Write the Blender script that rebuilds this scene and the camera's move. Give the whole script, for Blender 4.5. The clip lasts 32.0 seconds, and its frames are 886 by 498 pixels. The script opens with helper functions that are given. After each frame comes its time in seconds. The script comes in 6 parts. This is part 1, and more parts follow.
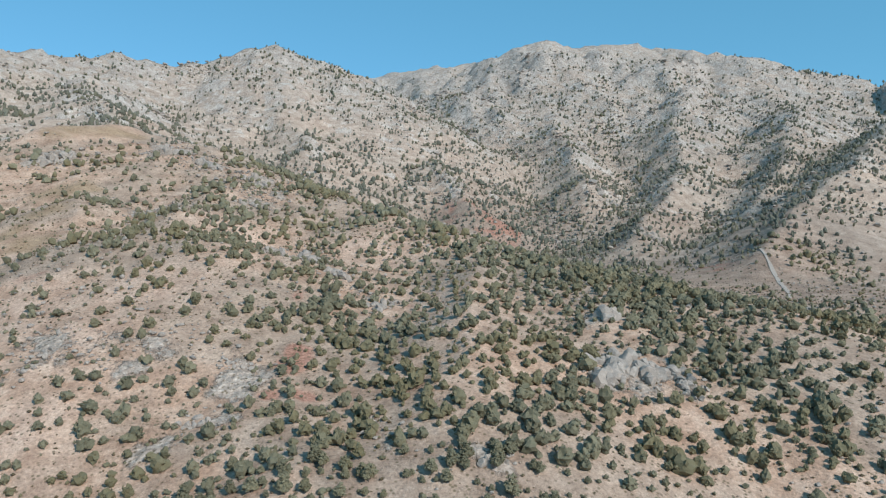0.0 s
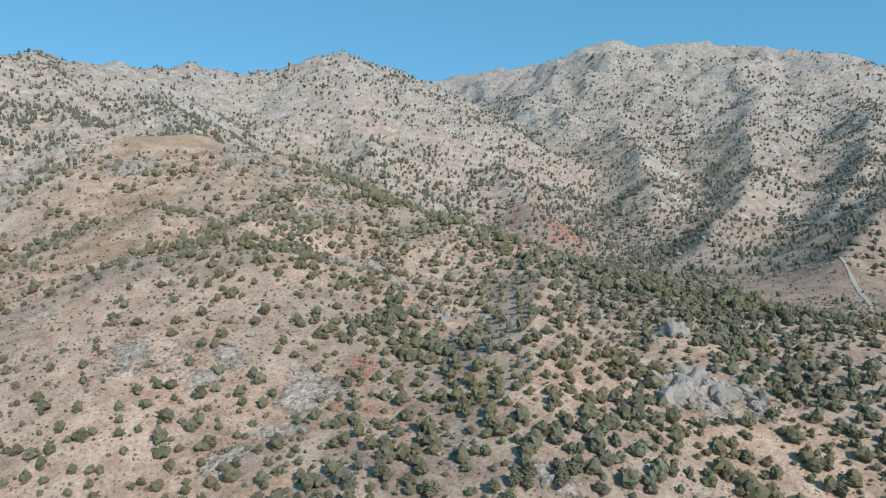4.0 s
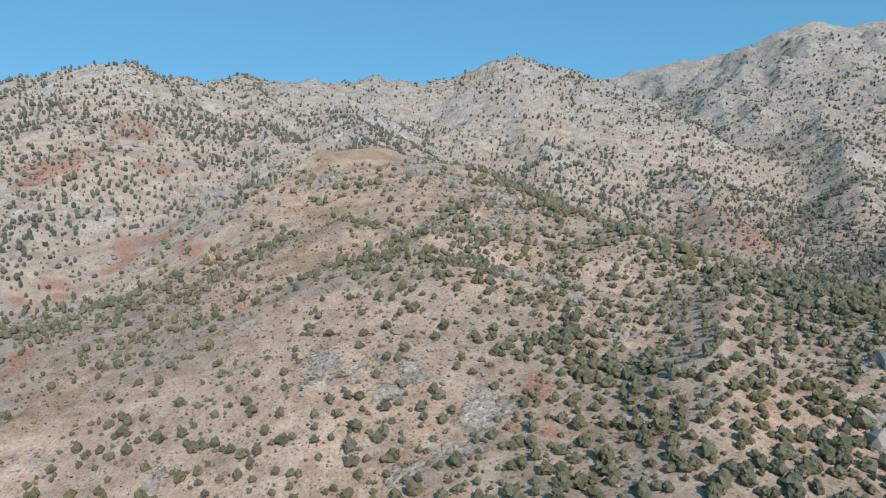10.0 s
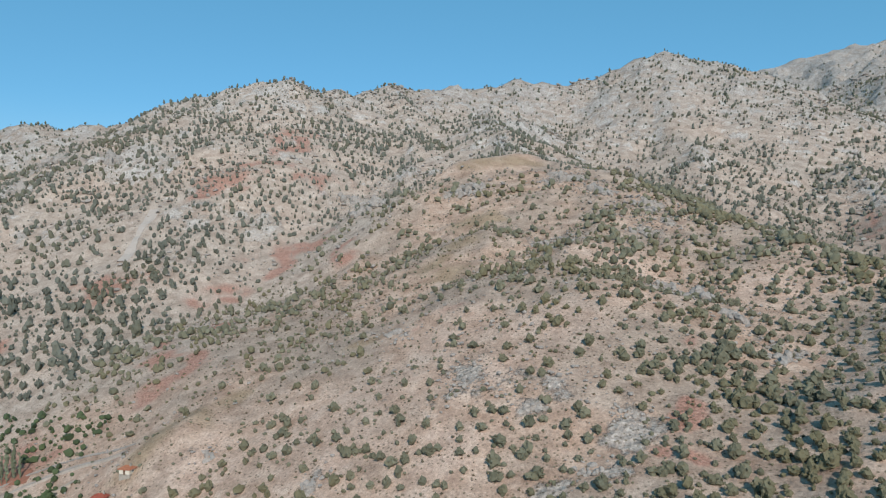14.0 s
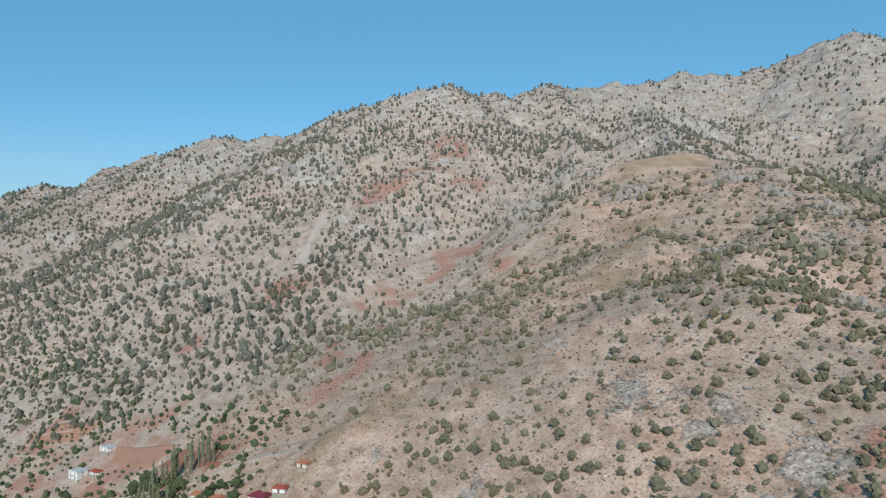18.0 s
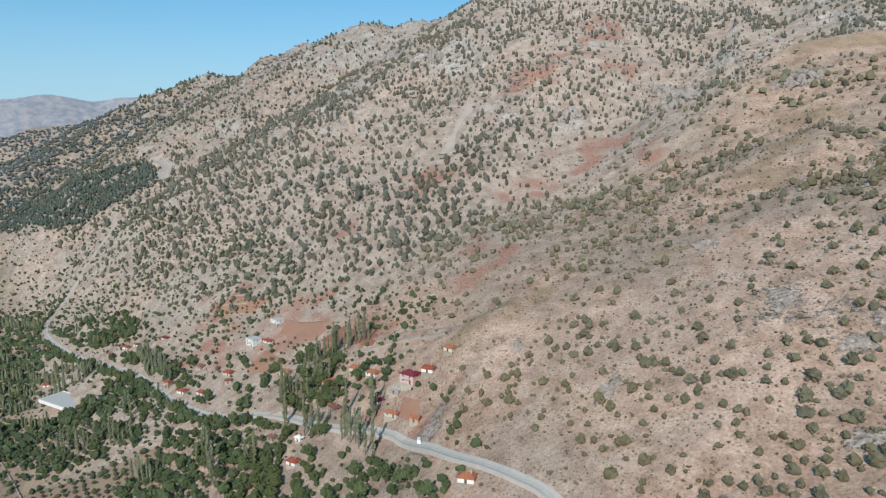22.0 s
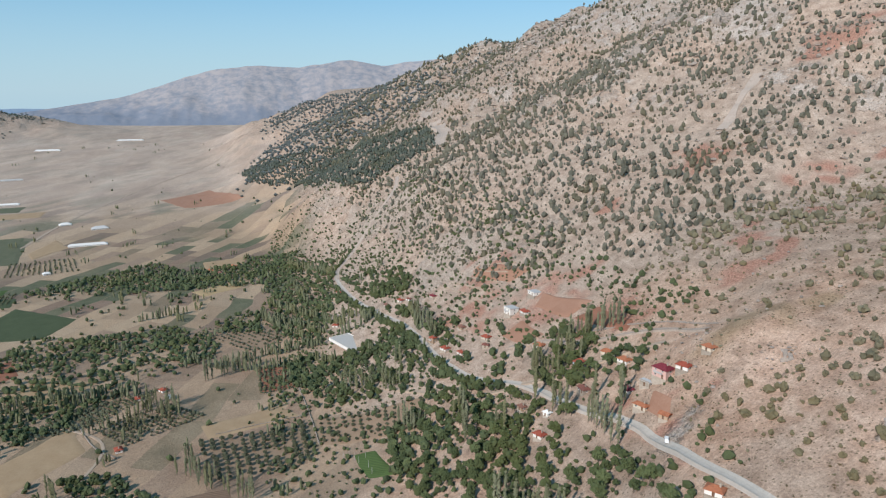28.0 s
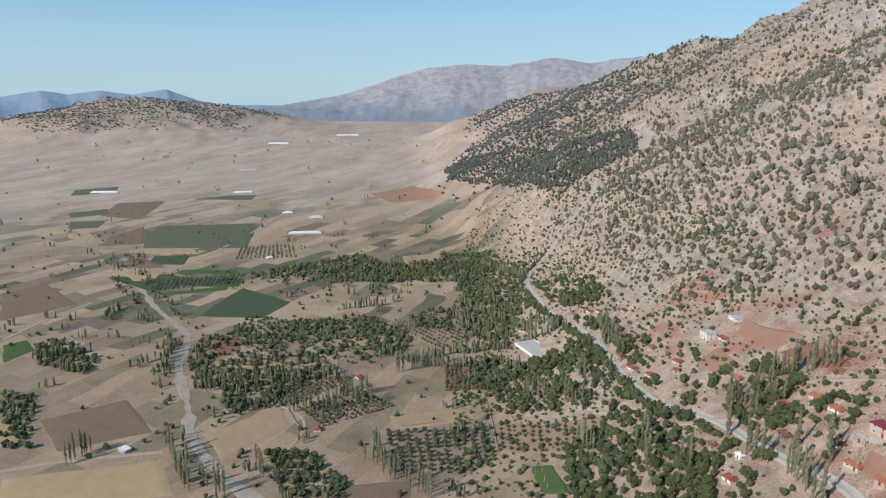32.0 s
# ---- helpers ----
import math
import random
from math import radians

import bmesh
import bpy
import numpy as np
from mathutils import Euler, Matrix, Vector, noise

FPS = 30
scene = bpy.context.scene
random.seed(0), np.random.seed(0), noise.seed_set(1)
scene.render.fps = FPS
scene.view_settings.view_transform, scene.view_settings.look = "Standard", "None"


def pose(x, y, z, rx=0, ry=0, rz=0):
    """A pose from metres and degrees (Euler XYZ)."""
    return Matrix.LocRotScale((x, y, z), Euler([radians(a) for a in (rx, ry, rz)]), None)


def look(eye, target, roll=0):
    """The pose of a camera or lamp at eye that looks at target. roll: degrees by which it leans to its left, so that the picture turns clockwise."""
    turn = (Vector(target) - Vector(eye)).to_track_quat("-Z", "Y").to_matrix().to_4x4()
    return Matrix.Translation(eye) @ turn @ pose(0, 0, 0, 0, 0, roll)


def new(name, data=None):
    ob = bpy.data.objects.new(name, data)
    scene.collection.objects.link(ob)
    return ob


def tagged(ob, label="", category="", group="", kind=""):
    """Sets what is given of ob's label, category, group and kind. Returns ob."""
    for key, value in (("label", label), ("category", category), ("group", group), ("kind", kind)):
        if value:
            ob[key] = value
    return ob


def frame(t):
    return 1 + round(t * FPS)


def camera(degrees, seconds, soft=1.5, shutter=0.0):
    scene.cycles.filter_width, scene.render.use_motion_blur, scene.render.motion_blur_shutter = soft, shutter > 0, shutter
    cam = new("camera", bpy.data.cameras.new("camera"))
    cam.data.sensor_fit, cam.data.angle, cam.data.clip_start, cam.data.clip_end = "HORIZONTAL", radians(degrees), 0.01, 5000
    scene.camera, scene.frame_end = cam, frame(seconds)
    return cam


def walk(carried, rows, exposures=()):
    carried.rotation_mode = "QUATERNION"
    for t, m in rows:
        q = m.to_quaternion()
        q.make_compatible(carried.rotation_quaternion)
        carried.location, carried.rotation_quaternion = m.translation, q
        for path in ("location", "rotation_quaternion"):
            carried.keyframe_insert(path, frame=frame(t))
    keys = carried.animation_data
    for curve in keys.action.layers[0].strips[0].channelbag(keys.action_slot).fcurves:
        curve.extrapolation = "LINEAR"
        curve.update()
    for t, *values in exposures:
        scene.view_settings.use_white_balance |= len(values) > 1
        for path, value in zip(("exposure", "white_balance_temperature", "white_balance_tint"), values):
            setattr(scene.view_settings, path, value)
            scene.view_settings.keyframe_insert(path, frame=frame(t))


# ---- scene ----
# ---------------------------------------------------------------- camera
cam = camera(64.68, 32.0, soft=1.25)
# seconds, x, y, z, yaw (left of north), pitch, lean: the craft climbs on one spot and turns left
FLIGHT = (
    (0.0, -1.83, 5.62, 197.99, -0.000, -0.215, -0.176),
    (0.5, -1.95, 5.73, 198.62, 0.874, -0.182, -0.134),
    (1.0, -2.01, 5.88, 199.26, 1.647, -0.158, -0.099),
    (1.5, -2.02, 5.92, 199.85, 2.340, -0.161, -0.087),
    (2.0, -2.00, 5.84, 200.37, 2.924, -0.162, -0.025),
    (2.5, -1.95, 5.62, 200.81, 3.558, -0.152, -0.109),
    (3.0, -1.92, 5.37, 201.35, 4.086, -0.130, -0.032),
    (3.5, -1.93, 5.14, 201.95, 4.591, -0.108, -0.001),
    (4.0, -2.00, 4.99, 202.59, 5.156, -0.093, -0.029),
    (4.5, -2.13, 4.92, 203.23, 5.862, -0.095, -0.115),
    (5.0, -2.32, 4.89, 203.87, 6.792, -0.121, -0.083),
    (5.5, -2.48, 4.91, 204.47, 7.791, -0.143, -0.095),
    (6.0, -2.60, 4.97, 205.04, 8.802, -0.142, -0.087),
    (6.5, -2.69, 4.99, 205.60, 9.780, -0.149, -0.067),
    (7.0, -2.81, 4.96, 206.22, 11.048, -0.148, -0.034),
    (7.5, -2.83, 4.82, 206.85, 12.462, -0.145, -0.033),
    (8.0, -2.83, 4.55, 207.52, 13.844, -0.144, -0.002),
    (8.5, -2.79, 4.25, 208.21, 15.203, -0.166, -0.017),
    (9.0, -2.63, 3.99, 208.89, 16.589, -0.178, -0.039),
    (9.5, -2.56, 3.89, 209.59, 17.982, -0.168, 0.007),
    (10.0, -2.63, 3.83, 210.29, 19.347, -0.153, 0.017),
    (10.5, -2.74, 3.70, 210.99, 20.681, -0.147, -0.005),
    (11.0, -2.75, 3.43, 211.70, 22.043, -0.132, 0.008),
    (11.5, -2.67, 3.13, 212.46, 23.421, -0.145, -0.003),
    (12.0, -2.62, 2.77, 213.14, 24.823, -0.134, 0.037),
    (12.5, -2.69, 2.47, 213.80, 26.214, -0.128, 0.033),
    (13.0, -2.78, 2.33, 214.45, 27.637, -0.104, 0.058),
    (13.5, -2.92, 2.40, 215.05, 29.233, -0.104, 0.039),
    (14.0, -2.98, 2.51, 215.62, 30.886, -0.070, 0.018),
    (14.5, -3.00, 2.47, 216.18, 32.520, -0.038, -0.021),
    (15.0, -2.98, 2.28, 216.85, 34.135, -0.030, -0.007),
    (15.5, -2.94, 1.97, 217.58, 35.740, -0.038, -0.002),
    (16.0, -2.93, 1.60, 218.39, 37.344, -0.052, -0.018),
    (16.5, -2.93, 1.23, 219.23, 38.956, -0.063, -0.057),
    (17.0, -2.94, 0.87, 220.09, 40.583, -0.064, -0.013),
    (17.5, -2.90, 0.62, 220.91, 42.212, -0.075, -0.021),
    (18.0, -2.70, 0.30, 221.61, 43.642, -0.243, 0.003),
    (18.5, -2.48, -0.14, 222.26, 44.906, -1.633, 0.041),
    (19.0, -2.16, -0.76, 222.99, 46.210, -3.185, 0.079),
    (19.5, -1.71, -1.43, 223.70, 47.651, -4.751, 0.076),
    (20.0, -1.18, -1.90, 224.40, 49.158, -6.312, 0.109),
    (20.5, -0.86, -2.23, 225.07, 50.620, -7.690, 0.146),
    (21.0, -0.68, -2.44, 225.74, 52.085, -8.831, 0.103),
    (21.5, -0.54, -2.59, 226.53, 53.679, -9.437, 0.101),
    (22.0, -0.32, -2.81, 227.35, 55.309, -9.646, 0.096),
    (22.5, -0.05, -3.02, 228.24, 56.928, -9.833, 0.115),
    (23.0, 0.16, -3.23, 229.10, 58.543, -10.044, 0.137),
    (23.5, 0.30, -3.52, 229.96, 60.148, -10.723, 0.129),
    (24.0, 0.49, -3.83, 230.88, 61.759, -11.451, 0.130),
    (24.5, 0.77, -4.11, 231.89, 63.360, -12.177, 0.125),
    (25.0, 1.13, -4.27, 233.04, 65.020, -12.631, 0.101),
    (25.5, 1.52, -4.30, 234.23, 66.950, -12.666, 0.032),
    (26.0, 1.85, -4.25, 235.42, 68.898, -12.693, 0.003),
    (26.5, 2.14, -4.16, 236.60, 70.861, -12.718, -0.001),
    (27.0, 2.35, -4.02, 237.76, 72.834, -12.747, -0.017),
    (27.5, 2.44, -3.83, 238.91, 74.814, -12.786, -0.077),
    (28.0, 2.36, -3.53, 240.06, 76.797, -12.841, -0.102),
    (28.5, 2.15, -3.14, 241.20, 78.781, -12.884, -0.131),
    (29.0, 1.87, -2.68, 242.33, 80.773, -12.925, -0.153),
    (29.5, 1.68, -2.25, 243.39, 82.755, -12.945, -0.161),
    (30.0, 1.63, -1.85, 244.49, 84.755, -12.969, -0.205),
    (30.5, 1.58, -1.46, 245.68, 86.763, -13.001, -0.208),
    (31.0, 1.31, -1.05, 247.04, 88.826, -13.016, -0.193),
    (31.5, 0.75, -0.56, 248.54, 90.943, -13.053, -0.153),
    (32.0, 0.00, -0.00, 250.00, 93.065, -13.088, -0.179),
)


def flight_pose(x, y, z, yaw, pitch, lean):
    a, p = radians(yaw), radians(pitch)
    way = Vector((-math.sin(a) * math.cos(p), math.cos(a) * math.cos(p), math.sin(p)))
    eye = Vector((x, y, z))
    return look(eye, eye + way * 100, lean)


walk(cam, [(r[0], flight_pose(*r[1:])) for r in FLIGHT], [(0.0, 0.13, 6120.0, 9.0), (12.0, 0.01, 6100.0, 10.0), (18.0, -0.07, 6100.0, 9.5), (24.0, 0.03, 6380.0, 13.5), (32.0, 0.04, 6600.0, 17.5)])

# ---------------------------------------------------------------- sky and sun
SUN_AZ, SUN_EL = 220.0, 33.0          # degrees left of north, above the horizon
sky_world = bpy.data.worlds.new("sky")
scene.world = sky_world
sky_world.use_nodes = True
wn = sky_world.node_tree.nodes
wl = sky_world.node_tree.links
sky_tex = wn.new("ShaderNodeTexSky")
sky_tex.sky_type = "NISHITA"
sky_tex.sun_disc = False
sky_tex.sun_elevation = radians(SUN_EL)
sky_tex.sun_rotation = radians(-SUN_AZ)
sky_tex.altitude = 1100
sky_tex.air_density = 1.0
sky_tex.dust_density = 0.1
sky_tex.ozone_density = 3.5
tint = wn.new("ShaderNodeMix")
tint.data_type, tint.blend_type = "RGBA", "MULTIPLY"
tint.inputs[0].default_value = 1.0
tint.inputs[7].default_value = (0.80, 1.0, 1.06, 1.0)
wl.new(sky_tex.outputs[0], tint.inputs[6])
haze = wn.new("ShaderNodeMix")          # a little even summer haze over the whole sky
haze.data_type = "RGBA"
haze.inputs[0].default_value = 0.40
haze.inputs[7].default_value = (1.35, 4.75, 6.3, 1.0)
wl.new(tint.outputs[2], haze.inputs[6])
low_haze = wn.new("ShaderNodeMix")      # and a paler band low over the horizon
low_haze.data_type = "RGBA"
low_haze.inputs[7].default_value = (3.9, 5.6, 6.6, 1.0)
aim = wn.new("ShaderNodeTexCoord")
rise = wn.new("ShaderNodeSeparateXYZ")
wl.new(aim.outputs["Generated"], rise.inputs[0])
fade = wn.new("ShaderNodeMapRange")
fade.interpolation_type = "SMOOTHSTEP"
for key, value in (("From Min", -0.02), ("From Max", 0.20), ("To Min", 0.75), ("To Max", 0.0)):
    fade.inputs[key].default_value = value
wl.new(rise.outputs["Z"], fade.inputs["Value"])
wl.new(fade.outputs["Result"], low_haze.inputs[0])
wl.new(haze.outputs[2], low_haze.inputs[6])
wl.new(low_haze.outputs[2], wn["Background"].inputs[0])
wn["Background"].inputs[1].default_value = 0.11
sun_data = bpy.data.lights.new("sun", "SUN")
sun_data.energy = 4.0
sun_data.angle = radians(0.6)
sun_data.color = (1.0, 0.94, 0.86)
sun = new("sun", sun_data)
sa, se = radians(SUN_AZ), radians(SUN_EL)
SUN_DIR = Vector((-math.sin(sa) * math.cos(se), math.cos(sa) * math.cos(se), math.sin(se)))
sun.matrix_world = look(SUN_DIR * 1500 + Vector((0, 0, 300)), (0, 0, 300))



# ---------------------------------------------------------------- materials
def rgb(r, g, b):
    return (r, g, b, 1.0)


class Nodes:
    """Short hand for building a node material."""

    def __init__(self, name, rough=0.9):
        self.m = bpy.data.materials.new(name)
        self.m.use_nodes = True
        self.t = self.m.node_tree
        self.b = self.t.nodes["Principled BSDF"]
        self.b.inputs["Roughness"].default_value = rough
        self.b.inputs["Specular IOR Level"].default_value = 0.2

    def node(self, kind, **ins):
        n = self.t.nodes.new(kind)
        for k, v in ins.items():
            key = k.replace("_", " ")
            if isinstance(v, bpy.types.NodeSocket):
                self.t.links.new(v, n.inputs[key])
            else:
                n.inputs[key].default_value = v
        return n

    def noise(self, vec, scale, detail=4.0, rough=0.55):
        return self.node("ShaderNodeTexNoise", Vector=vec, Scale=scale, Detail=detail, Roughness=rough).outputs["Fac"]

    def ramp(self, fac, stops):
        n = self.node("ShaderNodeValToRGB", Fac=fac)
        r = n.color_ramp
        while len(r.elements) < len(stops):
            r.elements.new(0.5)
        for e, (p, c) in zip(r.elements, stops):
            e.position, e.color = p, c if len(c) == 4 else rgb(*c)
        return n.outputs["Color"]

    def step(self, fac, lo, hi):
        n = self.node("ShaderNodeMapRange", Value=fac)
        n.interpolation_type = "SMOOTHSTEP"
        n.inputs["From Min"].default_value, n.inputs["From Max"].default_value = lo, hi
        return n.outputs["Result"]

    def mix(self, fac, a, b, mode="MIX"):
        n = self.t.nodes.new("ShaderNodeMix")
        n.data_type, n.blend_type = "RGBA", mode
        for i, v in ((0, fac), (6, a), (7, b)):
            if isinstance(v, bpy.types.NodeSocket):
                self.t.links.new(v, n.inputs[i])
            else:
                n.inputs[i].default_value = v
        return n.outputs[2]

    def math(self, op, a, b=0.0):
        n = self.t.nodes.new("ShaderNodeMath")
        n.operation = op
        for i, v in ((0, a), (1, b)):
            if isinstance(v, bpy.types.NodeSocket):
                self.t.links.new(v, n.inputs[i])
            else:
                n.inputs[i].default_value = v
        return n.outputs[0]

    def place(self):
        return self.t.nodes.new("ShaderNodeNewGeometry").outputs["Position"]

    def attr(self, name):
        n = self.t.nodes.new("ShaderNodeAttribute")
        n.attribute_name = name
        return n.outputs["Fac"]

    def rand(self):
        return self.t.nodes.new("ShaderNodeObjectInfo").outputs["Random"]

    def island(self):
        return self.t.nodes.new("ShaderNodeNewGeometry").outputs["Random Per Island"]

    def bump(self, height, strength, distance):
        n = self.node("ShaderNodeBump", Height=height, Strength=strength, Distance=distance)
        self.t.links.new(n.outputs["Normal"], self.b.inputs["Normal"])

    def colour(self, c):
        if isinstance(c, bpy.types.NodeSocket):
            self.t.links.new(c, self.b.inputs["Base Color"])
        else:
            self.b.inputs["Base Color"].default_value = c
        return self.m


# ---------------------------------------------------------------- the lie of the land
def hash2(ix, iy, seed):
    n = (ix.astype(np.int64) * 374761393 + iy.astype(np.int64) * 668265263 + seed * 982451653) & 0x7FFFFFFF
    n = ((n ^ (n >> 13)) * 1274126177) & 0x7FFFFFFF
    return ((n ^ (n >> 16)) & 0xFFFF) / 65535.0


def vnoise(x, y, seed=0):
    ix, iy = np.floor(x), np.floor(y)
    fx, fy = x - ix, y - iy
    fx, fy = fx * fx * (3 - 2 * fx), fy * fy * (3 - 2 * fy)
    a, b = hash2(ix, iy, seed), hash2(ix + 1, iy, seed)
    c, d = hash2(ix, iy + 1, seed), hash2(ix + 1, iy + 1, seed)
    return (a + (b - a) * fx) * (1 - fy) + (c + (d - c) * fx) * fy


def fbm(x, y, size, octaves=4, seed=0, gain=0.5):
    out, amp, total = np.zeros_like(x), 1.0, 0.0
    for o in range(octaves):
        ca, sn = math.cos(0.6 + o), math.sin(0.6 + o)
        out += amp * vnoise((x * ca - y * sn) / size + 31.7 * o, (x * sn + y * ca) / size, seed + o)
        total += amp
        amp *= gain
        size *= 0.5
    return out / total * 2 - 1


def ridged(x, y, size, octaves=4, seed=0):
    out, amp, total = np.zeros_like(x), 1.0, 0.0
    for o in range(octaves):
        n = vnoise(x / size + 17.3 * o, y / size - 9.1 * o, seed + o)
        out += amp * (1 - np.abs(2 * n - 1))
        total += amp
        amp *= 0.5
        size *= 0.52
    return out / total


def crest(x, y, pts, fall, steeper=0.0):
    """The height of the flanks of a ridge whose crest runs through pts."""
    out = np.full(x.shape, -1e4)
    for (x0, y0, z0), (x1, y1, z1) in zip(pts, pts[1:]):
        dx, dy = x1 - x0, y1 - y0
        s = np.clip(((x - x0) * dx + (y - y0) * dy) / (dx * dx + dy * dy), 0, 1)
        d = np.hypot(x - x0 - s * dx, y - y0 - s * dy)
        out = np.maximum(out, z0 + s * (z1 - z0) - fall * d - steeper * d * d)
    return out


# ridge lines: (x, y, z) along the crest, and the fall of their flanks
# the long western skyline, from the plain to the northern peak
WEST_SKYLINE = (
    (((-1939, 447, 320), (-1865, 496, 349), (-1834, 503, 342), (-1718, 542, 354), (-1556, 583, 374), (-1411, 621, 398), (-1250, 698, 433), (-1155, 740, 419), (-1042, 763, 429), (-973, 755, 449), (-867, 772, 464), (-745, 790, 463), (-747, 914, 469), (-788, 1134, 521), (-753, 1216, 535), (-690, 1276, 533), (-611, 1330, 556), (-563, 1367, 550), (-474, 1416, 558), (-416, 1444, 582), (-342, 1463, 608), (-260, 1470, 582), (-174, 1472, 551)), 0.62),
)
# the high summit behind, and its far ends
SUMMIT = (
    (((-516, 2860, 686), (-284, 2852, 875), (-147, 2852, 905), (121, 2683, 897), (198, 2558, 779), (345, 2431, 909), (506, 2454, 896), (678, 2432, 897), (813, 2369, 860), (914, 2245, 811), (1029, 2128, 556), (1068, 2087, 720), (1121, 2002, 675), (1189, 1891, 389)), 0.54),
    (((-1400, 1900, 560), (-900, 2400, 640), (-516, 2860, 686)), 0.54),
    (((1189, 1891, 389), (1700, 1300, 369), (2600, 800, 500)), 0.54),
)
# the brown knoll with its nose, and the two edges of the spur
SPUR = (
    (((-523, 1028, 439), (-422, 855, 374), (-343, 715, 324), (-313, 680, 302), (-300, 625, 273), (-274, 537, 235), (-229, 448, 228), (-193, 371, 198), (-166, 318, 178)), 0.42, 0.0004),
    (((-307, 682, 304), (-288, 677, 298), (-238, 654, 291), (-165, 593, 257), (-104, 535, 236), (-47, 483, 220), (-8, 450, 208), (25, 424, 186), (59, 395, 188), (87, 369, 176), (115, 345, 175), (137, 326, 171)), 0.22, 0.001),
    (((-335, 658, 295), (-354, 619, 296), (-353, 573, 247), (-341, 498, 216), (-334, 428, 195), (-320, 362, 170), (-306, 307, 140), (-292, 264, 138), (-275, 223, 137), (-241, 213, 106)), 0.5, 0.0005),
)
# low ribs and a steep crag on the face of the spur
SPUR_RIBS = (
    (((-165, 593, 257), (-147, 383, 210), (-118, 345, 200), (-79, 346, 191), (-67, 304, 175), (-60, 252, 156), (-41, 202, 142)), 0.3, 0.001),
    (((25, 424, 186), (14, 335, 183), (9, 275, 174), (8, 241, 163)), 0.42, 0.0012),
    (((87, 369, 176), (66, 293, 167), (55, 268, 107), (64, 242, 118)), 0.35, 0.0015),
    (((43, 270, 131), (56, 272, 127), (70, 264, 131), (79, 255, 134)), 0.95, 0.004),
)
# ribs of the high summit, the valley side and the northern peak
SUMMIT_RIBS = (
    (((343, 2421, 874), (289, 1984, 565), (239, 1486, 427), (223, 1184, 342), (205, 984, 272)), 0.62, 0),
    (((789, 2356, 763), (627, 1852, 605), (471, 1429, 437), (381, 1143, 323), (284, 911, 255), (203, 738, 210)), 0.6, 0),
    (((1020, 2110, 584), (756, 1528, 483), (540, 1132, 334), (382, 875, 235)), 0.58, 0),
    (((799, 1274, 420), (499, 871, 291), (345, 682, 239), (256, 570, 197)), 0.5, 0),
    (((-260, 1470, 584), (-162, 1396, 505), (-86, 1253, 354), (-13, 1056, 320), (31, 885, 247)), 0.55, 0),
    (((-341, 1459, 590), (-288, 1273, 397), (-222, 1062, 374), (-157, 892, 298)), 0.55, 0),
)
# ribs of the western slope
WEST_RIBS = (
    (((-798, 1130, 521), (-650, 953, 437), (-496, 755, 331), (-394, 549, 243), (-377, 472, 192)), 0.62, 0),
    (((-744, 788, 456), (-650, 667, 353), (-582, 551, 247), (-539, 448, 226), (-512, 386, 190)), 0.6, 0),
    (((-971, 753, 441), (-935, 619, 330), (-933, 548, 309), (-785, 444, 224), (-692, 363, 175), (-620, 307, 115)), 0.6, 0),
    (((-1409, 620, 392), (-1310, 500, 247), (-1085, 387, 149), (-951, 316, -17)), 0.6, 0),
    (((-1832, 502, 336), (-1599, 394, 195), (-1291, 307, -4), (-1118, 256, -48)), 0.6, 0),
)
# wooded hills in the west, the fan under the pines, the lone hill on the plain
LOW_HILLS = (
    (((-1934, 446, 283), (-2108, 421, 280), (-2320, 377, 261), (-2533, 295, 224), (-2795, 173, 216), (-2999, 69, 160), (-3249, -79, 111), (-3494, -196, 18)), 0.52, 0),
    (((-1290, 290, 150), (-1500, 200, 88), (-1750, 70, 34), (-1930, -40, 4), (-2080, -140, -25)), 0.36, 0),
    (((-2988, -2507, 70), (-3195, -2237, 100), (-3275, -2118, 116), (-3364, -1974, 166), (-3437, -1843, 194), (-3520, -1679, 204), (-3563, -1586, 175), (-3606, -1486, 165), (-3694, -1250, 140), (-3739, -1108, 105)), 0.25),
)
RIDGES = WEST_SKYLINE + SUMMIT + SPUR + SPUR_RIBS + SUMMIT_RIBS + WEST_RIBS + LOW_HILLS
PLAIN = -25.0


def soft(a, w):
    return w * np.log1p(np.exp(np.clip(a / w, -30, 30)))


def fan(x, y):
    """The plain, and the stony fan that rises from it to the foot of the mountains."""
    rise = 0.65 * soft(y - 40, 25)
    east = 0.14 * soft(np.minimum(x, -180) + 500, 60) - 0.2 * soft(x - 20, 40)
    z = rise + east / (1 + np.exp(-np.clip((y + 90) / 50, -30, 30)))
    cap = 182 + 0.06 * (y - 300)
    far = np.hypot(x, y) - 2300
    bench = 4.5 * np.exp(-((y - 78) / 45) ** 2) / (1 + np.exp(np.clip((x + 450) / 25, -30, 30))) / (1 + np.exp(np.clip((-930 - x) / 25, -30, 30)))
    yard = 10 * np.exp(-((x + 182) ** 2 + (y - 135) ** 2) / 1600)
    return PLAIN + cap - soft(cap - z, 14) + 0.036 * soft(far, 300) + bench + yard


def crags(x, y):
    """Where broken cliffs stand out of the high slopes."""
    m = fbm(x, y * 0.8, 190, 4, 95)
    up = np.clip((np.hypot(x, y) - 1600) / 250, 0, 1) * np.clip((y - 500) / 300, 0, 1)
    t = np.clip((m - 0.06) / 0.28, 0, 1)
    return up * t * t * (3 - 2 * t)


